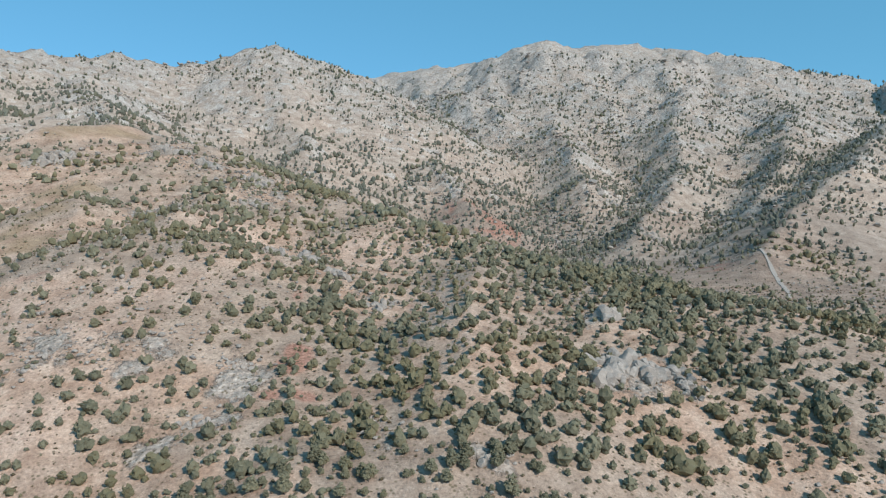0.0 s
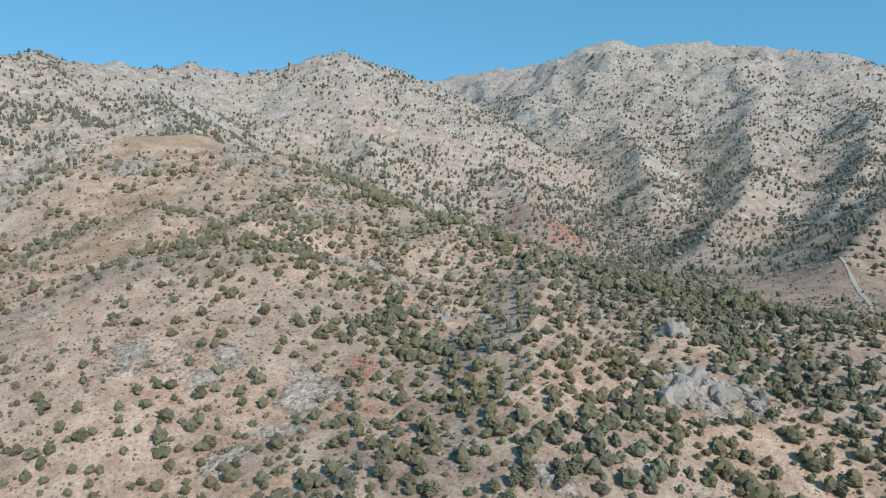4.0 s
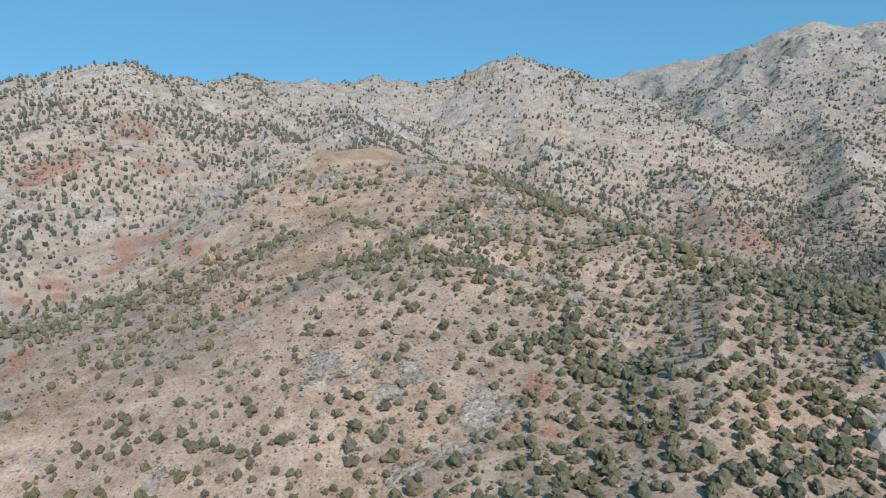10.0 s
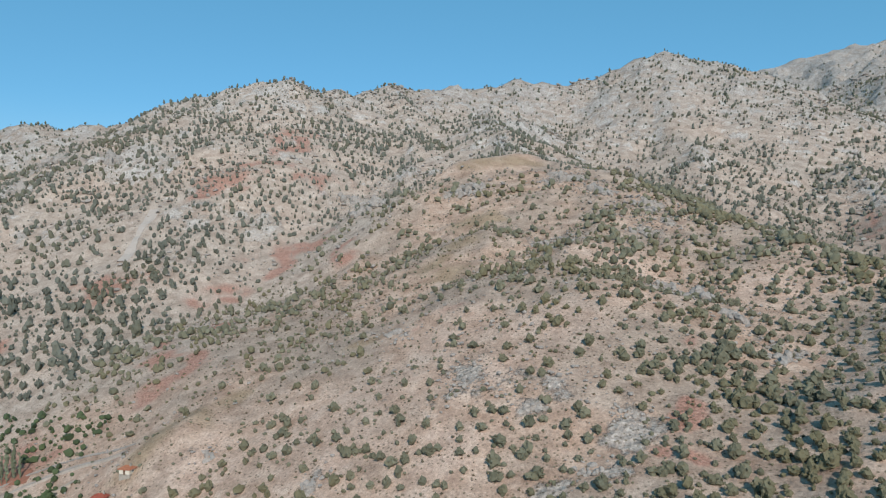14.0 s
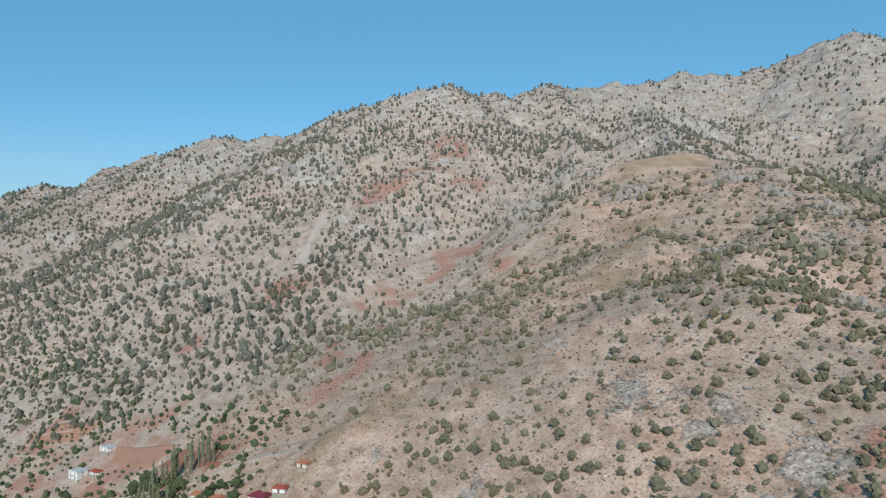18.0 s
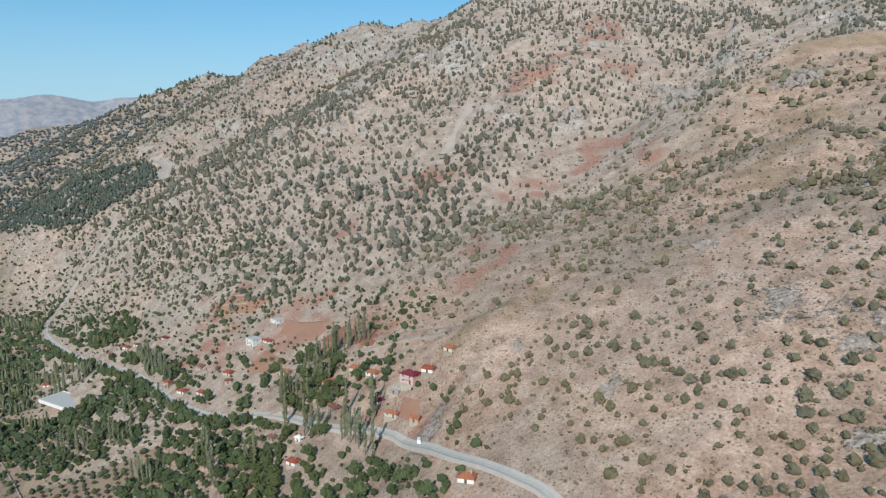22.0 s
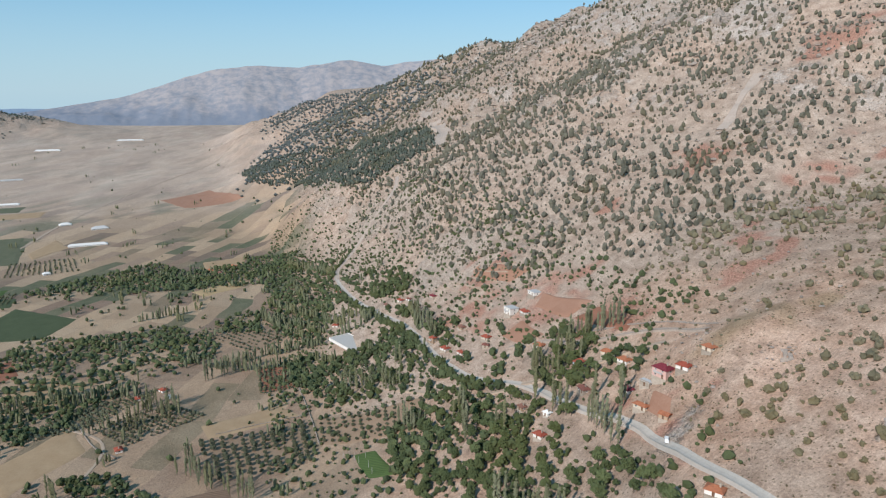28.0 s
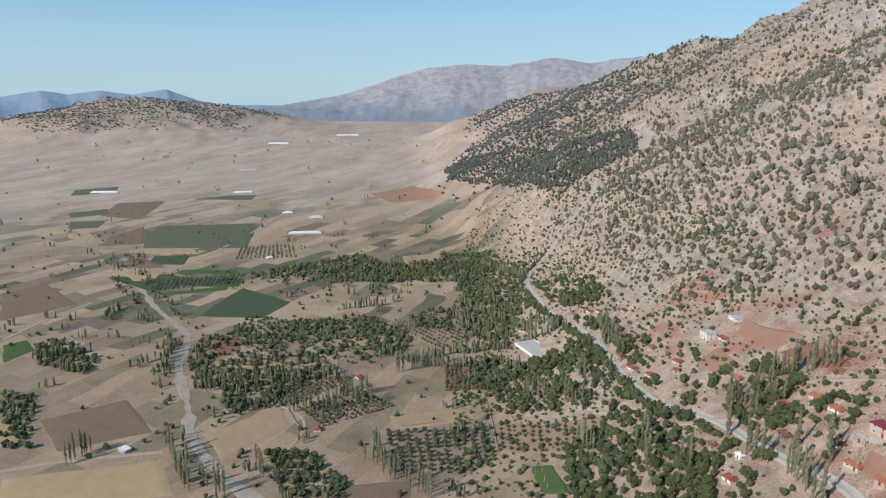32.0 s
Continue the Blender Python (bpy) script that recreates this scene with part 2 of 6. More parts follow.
def land(x, y):
    x, y = np.asarray(x, float), np.asarray(y, float)
    reach = np.clip(np.hypot(x, y) / 900, 0.3, 1.0)
    wx = x + 22 * reach * fbm(x, y, 190, 3, 5)
    wy = y + 22 * reach * fbm(x, y, 190, 3, 9)
    base = fan(x, y)
    foot = 0.6 * soft(np.interp(x, (-1900, -1400, -1150, -950, -700, -450, -260, -180, -100), (-300, -60, 110, 180, 195, 205, 198, 80, 0)) - y, 12)
    w = 5 + 0.006 * np.hypot(x, y)
    parts = [base / w]
    for pts, *k in RIDGES:
        parts.append((crest(wx, wy, pts, *k) - foot * (pts[0][1] > -1000)) / w)
    top = np.max(parts, axis=0)
    z = w * (top + np.log(sum(np.exp(np.clip(p - top, -40, 0)) for p in parts)))
    hill = np.clip((z - base) / 60, 0, 1)
    far = np.clip(np.hypot(x, y) / 900, 0.25, 1.6)
    high = np.clip((np.hypot(x, y) - 1000) / 700, 0, 1) * np.clip(y / 900, 0, 1)
    z = z + hill * far * (22 * (ridged(wx, wy, 230, 4, 21) - 0.55) + 6 * fbm(x, y, 40, 3, 33))
    z = z + hill * high * (24 * (1 - ridged(x + 0.3 * y, y * 0.30, 105, 4, 25) ** 1.5 - 0.55) + 13 * (ridged(x, y * 0.6, 48, 3, 28) - 0.5))
    cut = ridged(x + 0.4 * y, y, 95, 3, 96)
    z = z + hill * crags(x, y) * np.clip((900 - z) / 120, 0.1, 1) * 52 * (np.clip((cut - 0.42) / 0.3, 0, 1) - 0.3)
    z = z + (0.4 + hill * 2.0) * fbm(x, y, 14, 2, 41) * np.clip(1.3 - np.hypot(x, y) / 1500, 0.2, 1)
    return z


def land_at(x, y):
    return float(land(np.array([float(x)]), np.array([float(y)]))[0])


def smooth(a, lo, hi):
    t = np.clip((a - lo) / (hi - lo), 0, 1)
    return t * t * (3 - 2 * t)


def spots(x, y, places):
    """1 at the middle of each of the (x, y, radius) places, 0 outside."""
    out = np.zeros_like(x)
    for px, py, r in places:
        out = np.maximum(out, np.exp(-((x - px) ** 2 + (y - py) ** 2) / (r * r)))
    return out


def array_mesh(name, verts, faces, material=None, flat=True):
    """A mesh from arrays, all faces with the same number of corners."""
    me = bpy.data.meshes.new(name)
    verts, faces = np.asarray(verts, np.float32).reshape(-1, 3), np.asarray(faces, np.int32)
    k = faces.shape[1]
    me.vertices.add(len(verts))
    me.vertices.foreach_set("co", verts.ravel())
    me.loops.add(faces.size)
    me.loops.foreach_set("vertex_index", faces.ravel())
    me.polygons.add(len(faces))
    me.polygons.foreach_set("loop_start", np.arange(0, faces.size, k, dtype=np.int32))
    me.polygons.foreach_set("use_smooth", np.full(len(faces), not flat))
    me.update(calc_edges=True)
    if material:
        me.materials.append(material)
    return me


# places of bare rock, red earth and dry brown grass: x, y, radius
ROCKY = ((-90, 384, 12), (-73, 378, 11), (-53, 339, 9), (-42, 321, 7), (-28, 307, 7), (-182, 436, 15), (-232, 596, 20), (-196, 566, 21), (-151, 528, 21), (-125, 480, 19), (-298, 553, 17), (-472, 590, 27), (-441, 664, 25), (66, 294, 8), (57, 249, 11), (74, 251, 12), (-98, 256, 14), (-74, 247, 12), (-77, 220, 8), (-140, 253, 14), (12, 194, 6), (-18, 207, 6), (-117, 248, 9), (-678, 768, 24), (-462, 592, 28), (-221, 302, 9), (-199, 296, 9), (-244, 208, 9), (-177, 197, 7), (-520, 410, 21))
FAR_ROCKY = ((231, 1016, 44), (153, 869, 33), (212, 747, 33), (112, 324, 14), (238, 625, 35), (360, 876, 50), (146, 949, 40), (1, 963, 40), (-939, 542, 50), (-814, 539, 41), (-768, 543, 30), (-906, 478, 43), (-457, 593, 28), (-364, 499, 19), (-442, 681, 31), (-314, 561, 27), (-706, 331, 25), (-1654, 497, 91), (-1398, 534, 79), (-500, 505, 22))
RED_SLOPES = ((-67, 305, 8), (-60, 261, 8), (-58, 241, 8), (-40, 238, 8), (-14, 308, 7), (-25, 224, 6), (-448, 401, 25), (-400, 359, 14), (-593, 516, 28), (-578, 540, 25), (-555, 591, 34), (-507, 600, 25), (-445, 495, 28), (-371, 464, 21), (-457, 459, 24), (-541, 365, 27), (-560, 351, 25), (-386, 297, 20), (-345, 280, 17), (-191, 309, 10), (-350, 255, 18), (-561, 357, 25), (-601, 534, 30), (-587, 574, 29), (-616, 664, 42), (-396, 298, 18), (-342, 283, 17), (-563, 278, 17), (21, 882, 41), (77, 834, 44), (212, 577, 32))
REDDISH = RED_SLOPES + ((-255, 165, 20), (-300, 150, 14), (-470, 195, 45), (-400, 200, 35), (-560, 160, 40), (-610, 190, 35))
GRASSY = ((-323, 633, 25), (-299, 649, 27), (-333, 605, 19), (-260, 489, 23), (-238, 419, 20), (-219, 375, 18), (-245, 391, 15), (-267, 217, 18), (-284, 206, 18), (-230, 295, 13), (-144, 381, 10), (-267, 242, 14))
SPUR_WOOD = ((-64, 324, 12), (-51, 298, 13), (-41, 277, 12), (-29, 266, 10), (-64, 280, 8), (72, 361, 19), (108, 352, 23), (121, 324, 22), (97, 287, 19), (84, 311, 17), (54, 365, 15), (95, 256, 17), (46, 253, 10), (34, 238, 10), (41, 391, 17), (17, 396, 14), (-11, 436, 14), (-46, 473, 14), (-91, 511, 14), (66, 221, 12), (1, 202, 11), (29, 209, 11), (52, 226, 10), (-29, 213, 9), (-75, 277, 8))
EAST_WOOD = ((7, 208, 9), (21, 223, 8), (23, 209, 8), (37, 202, 9), (62, 207, 10), (93, 223, 11), (118, 240, 14), (100, 274, 12), (118, 259, 13), (111, 220, 13), (-11, 234, 7))
WOODED = SPUR_WOOD + EAST_WOOD

# paler, sandier soil
SANDY = ((-136, 383, 21), (-103, 337, 18), (-126, 303, 21), (-165, 267, 20), (-167, 292, 21), (-188, 245, 23), (-124, 259, 15), (-32, 393, 21), (-52, 397, 21), (-7, 317, 17), (7, 272, 11), (-171, 212, 20), (-132, 210, 16), (-123, 394, 26), (-237, 206, 20), (-209, 216, 19))


def on_spur(x, y):
    """1 on the face of the spur, from its foot up to the knoll, 0 beyond its crests."""
    top = np.interp(x, (-330, -307, -165, -47, 25, 137, 200), (650, 690, 600, 490, 430, 335, 250))
    return smooth(top - y, -15, 15) * (1 - smooth(-x, 335, 385))


BROWN = ((60, 540, 90), (-20, 620, 80), (60, 740, 90), (160, 640, 90), (230, 560, 80), (20, 860, 90), (240, 470, 60), (-120, 760, 80), (300, 600, 80), (330, 700, 90), (150, 780, 100), (250, 850, 100), (100, 950, 110))


def build_ground():
    fine = np.radians(np.arange(-40, 136, 0.34))
    rest = np.radians(np.arange(136, 320, 3.0))
    az = np.concatenate([fine, rest])
    rad = np.concatenate([[0.5], np.linspace(15, 150, 14), 150 * np.exp(np.linspace(0.01, math.log(4900 / 150), 380))])
    A, R = np.meshgrid(az, rad)
    X, Y = -R * np.sin(A), R * np.cos(A)
    Z = land(X, Y)
    e = 6.0
    slope = np.hypot(land(X + e, Y) - Z, land(X, Y + e) - Z) / e
    plain = smooth(-Y + 60 + 30 * fbm(X, Y, 120, 3, 61), -20, 60) * smooth(-X, 330, 420) * (1 - smooth(Z, 40, 110))
    rough = fbm(X, Y, 70, 4, 71)
    steep = smooth(slope + 0.55 * rough + 0.12 * smooth(Z, 250, 600), 0.72, 1.15)
    WX, WY = X + 20 * fbm(X, Y, 24, 3, 75), Y + 20 * fbm(X, Y, 24, 3, 78)
    ragged = np.clip(0.52 + 1.25 * fbm(X, Y, 15, 4, 79), 0, 1)
    rock = np.clip(np.maximum(np.maximum(steep * 0.75, 0.8 * crags(X, Y) * np.clip(0.6 + rough, 0, 1)), spots(WX, WY, ROCKY + FAR_ROCKY) * ragged) * (1 - plain), 0, 1)
    grass = spots(WX, WY, GRASSY)
    rock = rock * (1 - 0.85 * grass)
    # crags stand proud of the slope
    craggy = smooth(rock, 0.35, 0.85)
    near = np.clip(R / 500, 0.5, 2.2)
    Z = Z + craggy * near * (3.0 * (ridged(X, Y, 16, 3, 81) - 0.45) + 1.2 * (ridged(X, Y, 6, 2, 91) - 0.5))
    n, m = len(rad), len(az)
    i, j = np.meshgrid(np.arange(n - 1), np.arange(m), indexing="ij")
    j2 = (j + 1) % m
    F = np.stack([i * m + j, (i + 1) * m + j, (i + 1) * m + j2, i * m + j2], -1).reshape(-1, 4)
    me = array_mesh("ground", np.stack([X, Y, Z], -1), F, flat=False)
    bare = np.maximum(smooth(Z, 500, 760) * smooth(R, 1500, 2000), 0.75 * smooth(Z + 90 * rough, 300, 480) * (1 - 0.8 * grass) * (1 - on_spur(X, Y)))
    # dry grows with distance; it drives pale stubble and the haze painted over it
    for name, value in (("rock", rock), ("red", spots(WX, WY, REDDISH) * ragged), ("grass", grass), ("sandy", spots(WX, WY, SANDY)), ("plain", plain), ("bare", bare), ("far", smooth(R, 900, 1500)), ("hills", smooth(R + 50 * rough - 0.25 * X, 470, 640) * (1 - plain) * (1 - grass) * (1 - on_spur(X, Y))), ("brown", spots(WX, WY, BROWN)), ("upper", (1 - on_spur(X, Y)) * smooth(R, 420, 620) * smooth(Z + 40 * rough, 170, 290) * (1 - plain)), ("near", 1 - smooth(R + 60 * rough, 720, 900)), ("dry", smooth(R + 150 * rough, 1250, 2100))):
        me.attributes.new(name, "FLOAT", "POINT").data.foreach_set("value", np.ascontiguousarray(value.ravel(), dtype=np.float32))
    return me


def ground_material():
    g = Nodes("dry_mountain_soil", 0.95)
    p = g.place()
    big, mid, fine = g.noise(p, 0.012, 5), g.noise(p, 0.09, 6, 0.65), g.noise(p, 0.8, 4, 0.7)
    soil = g.ramp(mid, [(0.30, (0.282, 0.174, 0.118)), (0.48, (0.435, 0.290, 0.208)), (0.66, (0.550, 0.396, 0.298))])
    grey = g.ramp(mid, [(0.32, (0.250, 0.176, 0.130)), (0.62, (0.430, 0.322, 0.246))])
    base = g.mix(g.step(big, 0.40, 0.60), soil, grey)
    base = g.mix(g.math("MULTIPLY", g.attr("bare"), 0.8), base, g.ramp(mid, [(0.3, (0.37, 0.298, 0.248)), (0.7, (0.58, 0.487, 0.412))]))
    base = g.mix(g.step(g.math("ADD", g.attr("grass"), g.math("MULTIPLY", mid, 0.4)), 0.55, 1.15), base, g.ramp(mid, [(0.3, (0.265, 0.178, 0.110)), (0.7, (0.395, 0.280, 0.182))]))
    base = g.mix(g.math("MULTIPLY", g.attr("sandy"), 0.88), base, g.ramp(mid, [(0.3, (0.42, 0.280, 0.205)), (0.7, (0.61, 0.440, 0.340))]))
    # limestone breaking through in ragged patches
    crack = g.node("ShaderNodeTexVoronoi", Vector=p, Scale=0.35).outputs["Distance"]
    stone_n = g.noise(p, 0.22, 7, 0.72)
    stone = g.ramp(g.noise(p, 0.5, 5, 0.7), [(0.25, (0.20, 0.158, 0.128)), (0.45, (0.345, 0.280, 0.230)), (0.7, (0.51, 0.430, 0.362))])
    show = g.step(g.math("ADD", g.math("MULTIPLY", g.attr("rock"), 0.75), stone_n), 0.72, 0.92)
    base = g.mix(show, base, stone)
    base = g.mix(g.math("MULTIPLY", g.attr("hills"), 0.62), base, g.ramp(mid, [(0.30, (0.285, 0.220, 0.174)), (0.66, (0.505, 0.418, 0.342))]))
    base = g.mix(g.math("MULTIPLY", g.attr("brown"), 0.7), base, g.ramp(mid, [(0.30, (0.175, 0.118, 0.088)), (0.66, (0.330, 0.245, 0.190))]))
    ledges = g.noise(p, 0.05, 8, 0.74)
    high_stone = g.step(g.math("ADD", ledges, g.math("ADD", g.math("MULTIPLY", g.attr("rock"), 0.22), g.math("MULTIPLY", g.attr("bare"), 0.10))), 0.58, 0.70)
    base = g.mix(g.math("MULTIPLY", g.math("MULTIPLY", high_stone, g.attr("upper")), 0.75), base, g.ramp(ledges, [(0.40, (0.33, 0.285, 0.25)), (0.66, (0.60, 0.535, 0.475))]))
    redness = g.math("MULTIPLY", g.step(g.math("ADD", g.attr("red"), g.math("MULTIPLY", mid, 0.7)), 0.52, 0.98), 0.80)
    base = g.mix(redness, base, g.ramp(fine, [(0.3, (0.27, 0.115, 0.078)), (0.7, (0.42, 0.215, 0.155))]))
    # tussocks and thorny cushions, a hand to a metre across
    tuft = g.node("ShaderNodeTexVoronoi", Vector=p, Scale=0.55).outputs["Distance"]
    some = g.step(g.noise(p, 0.06, 3), 0.36, 0.54)
    dot = g.math("MULTIPLY", g.math("SUBTRACT", 1.0, g.step(tuft, 0.14, 0.34)), some)
    dot = g.math("MULTIPLY", dot, g.math("SUBTRACT", 1.0, g.attr("plain")))
    base = g.mix(g.math("MULTIPLY", dot, 0.85), base, rgb(0.125, 0.098, 0.058))
    # small pale stones and dry litter
    chip = g.node("ShaderNodeTexVoronoi", Vector=p, Scale=1.15).outputs["Distance"]
    stones = g.math("MULTIPLY", g.math("SUBTRACT", 1.0, g.step(chip, 0.10, 0.26)), g.step(g.noise(p, 0.10, 4, 0.7), 0.46, 0.60))
    base = g.mix(g.math("MULTIPLY", stones, g.math("MULTIPLY", g.math("SUBTRACT", 1.0, g.attr("plain")), 0.55)), base, rgb(0.55, 0.465, 0.38))
    litter = g.step(g.noise(p, 1.9, 3, 0.75), 0.54, 0.66)
    base = g.mix(g.math("MULTIPLY", litter, 0.5), base, rgb(0.155, 0.115, 0.075))
    # the plain: strips of stubble, ploughed and green land
    turned = g.node("ShaderNodeMapping", Vector=p, Rotation=(0, 0, radians(24)))
    wob = g.node("ShaderNodeTexNoise", Vector=p, Scale=0.004, Detail=2.0)
    moved = g.node("ShaderNodeVectorMath", Vector=turned.outputs[0])
    moved.operation = "MULTIPLY_ADD"
    g.t.links.new(wob.outputs["Color"], moved.inputs[0])
    moved.inputs[1].default_value = (90, 90, 0)
    g.t.links.new(turned.outputs[0], moved.inputs[2])
    strips = []
    for wide, high, off in ((72.0, 24.0, 0.5), (150.0, 38.0, 0.37)):
        b = g.node("ShaderNodeTexBrick", Vector=moved.outputs[0], Color1=rgb(0, 0, 0), Color2=rgb(1, 1, 1), Mortar=rgb(0.43, 0.43, 0.43), Scale=1.0)
        b.inputs["Mortar Size"].default_value, b.inputs["Brick Width"].default_value, b.inputs["Row Height"].default_value = 0.35, wide, high
        b.offset = off
        strips.append(b.outputs["Color"])
    crop = [(0.0, (0.33, 0.235, 0.155)), (0.12, (0.22, 0.150, 0.108)), (0.24, (0.42, 0.30, 0.195)), (0.34, (0.085, 0.105, 0.060)), (0.41, (0.29, 0.205, 0.145)), (0.50, (0.065, 0.092, 0.050)),
            (0.57, (0.36, 0.265, 0.18)), (0.66, (0.165, 0.122, 0.092)), (0.74, (0.100, 0.115, 0.066)), (0.80, (0.205, 0.16, 0.105)), (0.87, (0.43, 0.315, 0.21))]
    one = g.ramp(strips[0], crop)
    two = g.ramp(strips[1], crop[2:] + crop[:1])
    for r in (one, two):
        r.node.color_ramp.interpolation = "CONSTANT"
    fields = g.mix(g.step(g.noise(p, 0.0016, 2), 0.47, 0.53), one, two)
    flat = g.node("ShaderNodeMapping", Vector=p, Rotation=(0, 0, radians(24)), Scale=(0.35, 1.0, 1.0))
    # far fields turn to pale stubble, with distance haze put into the colour
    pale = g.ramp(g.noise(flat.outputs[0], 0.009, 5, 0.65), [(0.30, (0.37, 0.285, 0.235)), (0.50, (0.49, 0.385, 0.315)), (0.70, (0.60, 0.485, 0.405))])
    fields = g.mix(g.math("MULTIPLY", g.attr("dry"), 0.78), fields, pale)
    fields = g.mix(g.math("MULTIPLY", g.attr("near"), 0.5), fields, g.ramp(g.noise(p, 0.03, 5, 0.6), [(0.3, (0.255, 0.165, 0.110)), (0.5, (0.36, 0.240, 0.160)), (0.7, (0.45, 0.320, 0.220))]))
    fields = g.mix(0.18, fields, g.ramp(mid, [(0.3, (0.20, 0.14, 0.10)), (0.7, (0.44, 0.34, 0.25))]))
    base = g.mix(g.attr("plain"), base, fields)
    base = g.mix(0.6, base, g.ramp(fine, [(0.25, (0.2, 0.2, 0.2)), (0.75, (0.85, 0.85, 0.85))]), "OVERLAY")
    h = g.math("ADD", g.math("MULTIPLY", fine, 0.5), g.math("MULTIPLY", g.math("MULTIPLY", crack, show), 1.0))
    big_h = g.math("MULTIPLY", g.math("MULTIPLY", g.noise(p, 0.035, 7, 0.72), 9.0), g.math("MULTIPLY", g.attr("far"), g.math("SUBTRACT", 1.0, g.attr("plain"))))
    g.bump(g.math("ADD", h, big_h), 0.9, 1.3)
    return g.colour(base)


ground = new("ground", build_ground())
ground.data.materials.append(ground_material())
tagged(ground, "dry stony limestone slopes and red earth falling to farmland", "ground", kind="structure")


# ---------------------------------------------------------------- far mountains
def far_range(name, label, a0, a1, r0, r1, profile, material, seed):
    """A range on the horizon, between two bearings (degrees left of north); profile(t) gives its height."""
    az = np.radians(np.linspace(a0, a1, 360))
    k = np.linspace(0, 1, 22)
    A, K = np.meshgrid(az, k)
    t = (np.degrees(A) - a0) / (a1 - a0)
    R = r0 + (r1 - r0) * K
    X, Y = -R * np.sin(A), R * np.cos(A)
    crestz = profile(t) * (0.90 + 0.10 * fbm(X * 1.0, Y * 1.0, 420, 4, seed))
    Z = -60 + (crestz + 60) * K ** 0.8 + (26 * fbm(X, Y, 210, 4, seed + 7) + 36 * (ridged(X, Y, 420, 3, seed + 3) - 0.55) + 16 * (ridged(X, Y, 150, 3, seed + 5) - 0.5)) * np.sin(np.pi * K) ** 0.7
    n, m = K.shape
    i, j = np.meshgrid(np.arange(n - 1), np.arange(m - 1), indexing="ij")
    F = np.stack([i * m + j, i * m + j + 1, (i + 1) * m + j + 1, (i + 1) * m + j], -1).reshape(-1, 4)
    ob = new(name, array_mesh(name, np.stack([X, Y, Z], -1), F, material, flat=False))
    return tagged(ob, label, "mountain range", kind="structure")


# distance haze is mixed straight into the rock and wood colours here
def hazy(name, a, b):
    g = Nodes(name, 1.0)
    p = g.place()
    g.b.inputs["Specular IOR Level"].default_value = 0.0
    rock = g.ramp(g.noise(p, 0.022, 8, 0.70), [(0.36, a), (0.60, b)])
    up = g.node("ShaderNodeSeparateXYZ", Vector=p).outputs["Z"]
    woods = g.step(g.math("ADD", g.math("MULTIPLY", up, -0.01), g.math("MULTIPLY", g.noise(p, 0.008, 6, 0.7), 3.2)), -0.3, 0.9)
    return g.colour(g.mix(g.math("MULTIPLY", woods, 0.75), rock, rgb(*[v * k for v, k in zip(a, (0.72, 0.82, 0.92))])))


def bell(t, c, w):
    return np.exp(-((t - c) / w) ** 2)


# bearing and height of the crests
FAR_CREST = ((68, 77, 81, 84, 88, 92, 96.5, 101, 105, 107, 112), (430, 440, 408, 432, 369, 374, 316, 208, 145, 120, 60))
BLUE_CREST = ((98, 106, 110.8, 112, 114, 116.6, 118.5, 120.7, 122.4, 124.8, 130, 140, 150), (120, 130, 142, 168, 240, 212, 231, 206, 234, 200, 215, 190, 150))
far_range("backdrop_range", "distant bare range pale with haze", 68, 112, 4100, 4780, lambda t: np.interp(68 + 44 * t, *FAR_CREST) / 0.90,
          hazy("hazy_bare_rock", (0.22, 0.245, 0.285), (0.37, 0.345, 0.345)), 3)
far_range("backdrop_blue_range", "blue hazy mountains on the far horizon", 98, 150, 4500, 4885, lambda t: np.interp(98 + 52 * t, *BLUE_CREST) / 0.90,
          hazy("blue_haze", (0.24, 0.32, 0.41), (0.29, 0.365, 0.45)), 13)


# ---------------------------------------------------------------- roads, stream and fields
def resample(pts, step):
    pts = np.array(pts, float)
    for _ in range(2):                                  # round the corners
        q = np.empty((2 * len(pts) - 2, 2))
        q[0::2] = 0.75 * pts[:-1] + 0.25 * pts[1:]
        q[1::2] = 0.25 * pts[:-1] + 0.75 * pts[1:]
        pts = np.vstack([pts[:1], q, pts[-1:]])
    d = np.r_[0, np.cumsum(np.hypot(*np.diff(pts, axis=0).T))]
    s = np.arange(0, d[-1], step)
    return np.stack([np.interp(s, d, pts[:, 0]), np.interp(s, d, pts[:, 1])], 1)


def ribbon(name, pts, width, material, label, lift=0.32, ragged=0.0, seed=0):
    c = resample(pts, 3.0)
    tan = np.gradient(c, axis=0)
    tan /= np.linalg.norm(tan, axis=1, keepdims=True)
    side = np.stack([-tan[:, 1], tan[:, 0]], 1)
    w = width * 0.5 * (1 + ragged * fbm(c[:, 0], c[:, 1], 25, 3, seed))
    cols = []
    for k, dz in ((-1.12, -0.9), (-0.94, 0.0), (-0.33, 0.06), (0.33, 0.06), (0.94, 0.0), (1.12, -0.9)):
        q = c + side * (w * k)[:, None]
        level = np.maximum(land(c[:, 0], c[:, 1]), land(q[:, 0], q[:, 1])) if abs(k) < 1.1 else land(q[:, 0], q[:, 1])
        cols.append(np.column_stack([q, level + lift + dz]))
    V = np.stack(cols, 1)
    n, m = V.shape[:2]
    i, j = np.meshgrid(np.arange(n - 1), np.arange(m - 1), indexing="ij")
    F = np.stack([i * m + j, (i + 1) * m + j, (i + 1) * m + j + 1, i * m + j + 1], -1).reshape(-1, 4)
    return tagged(new(name, array_mesh(name, V, F, material)), label, "road", kind="structure")


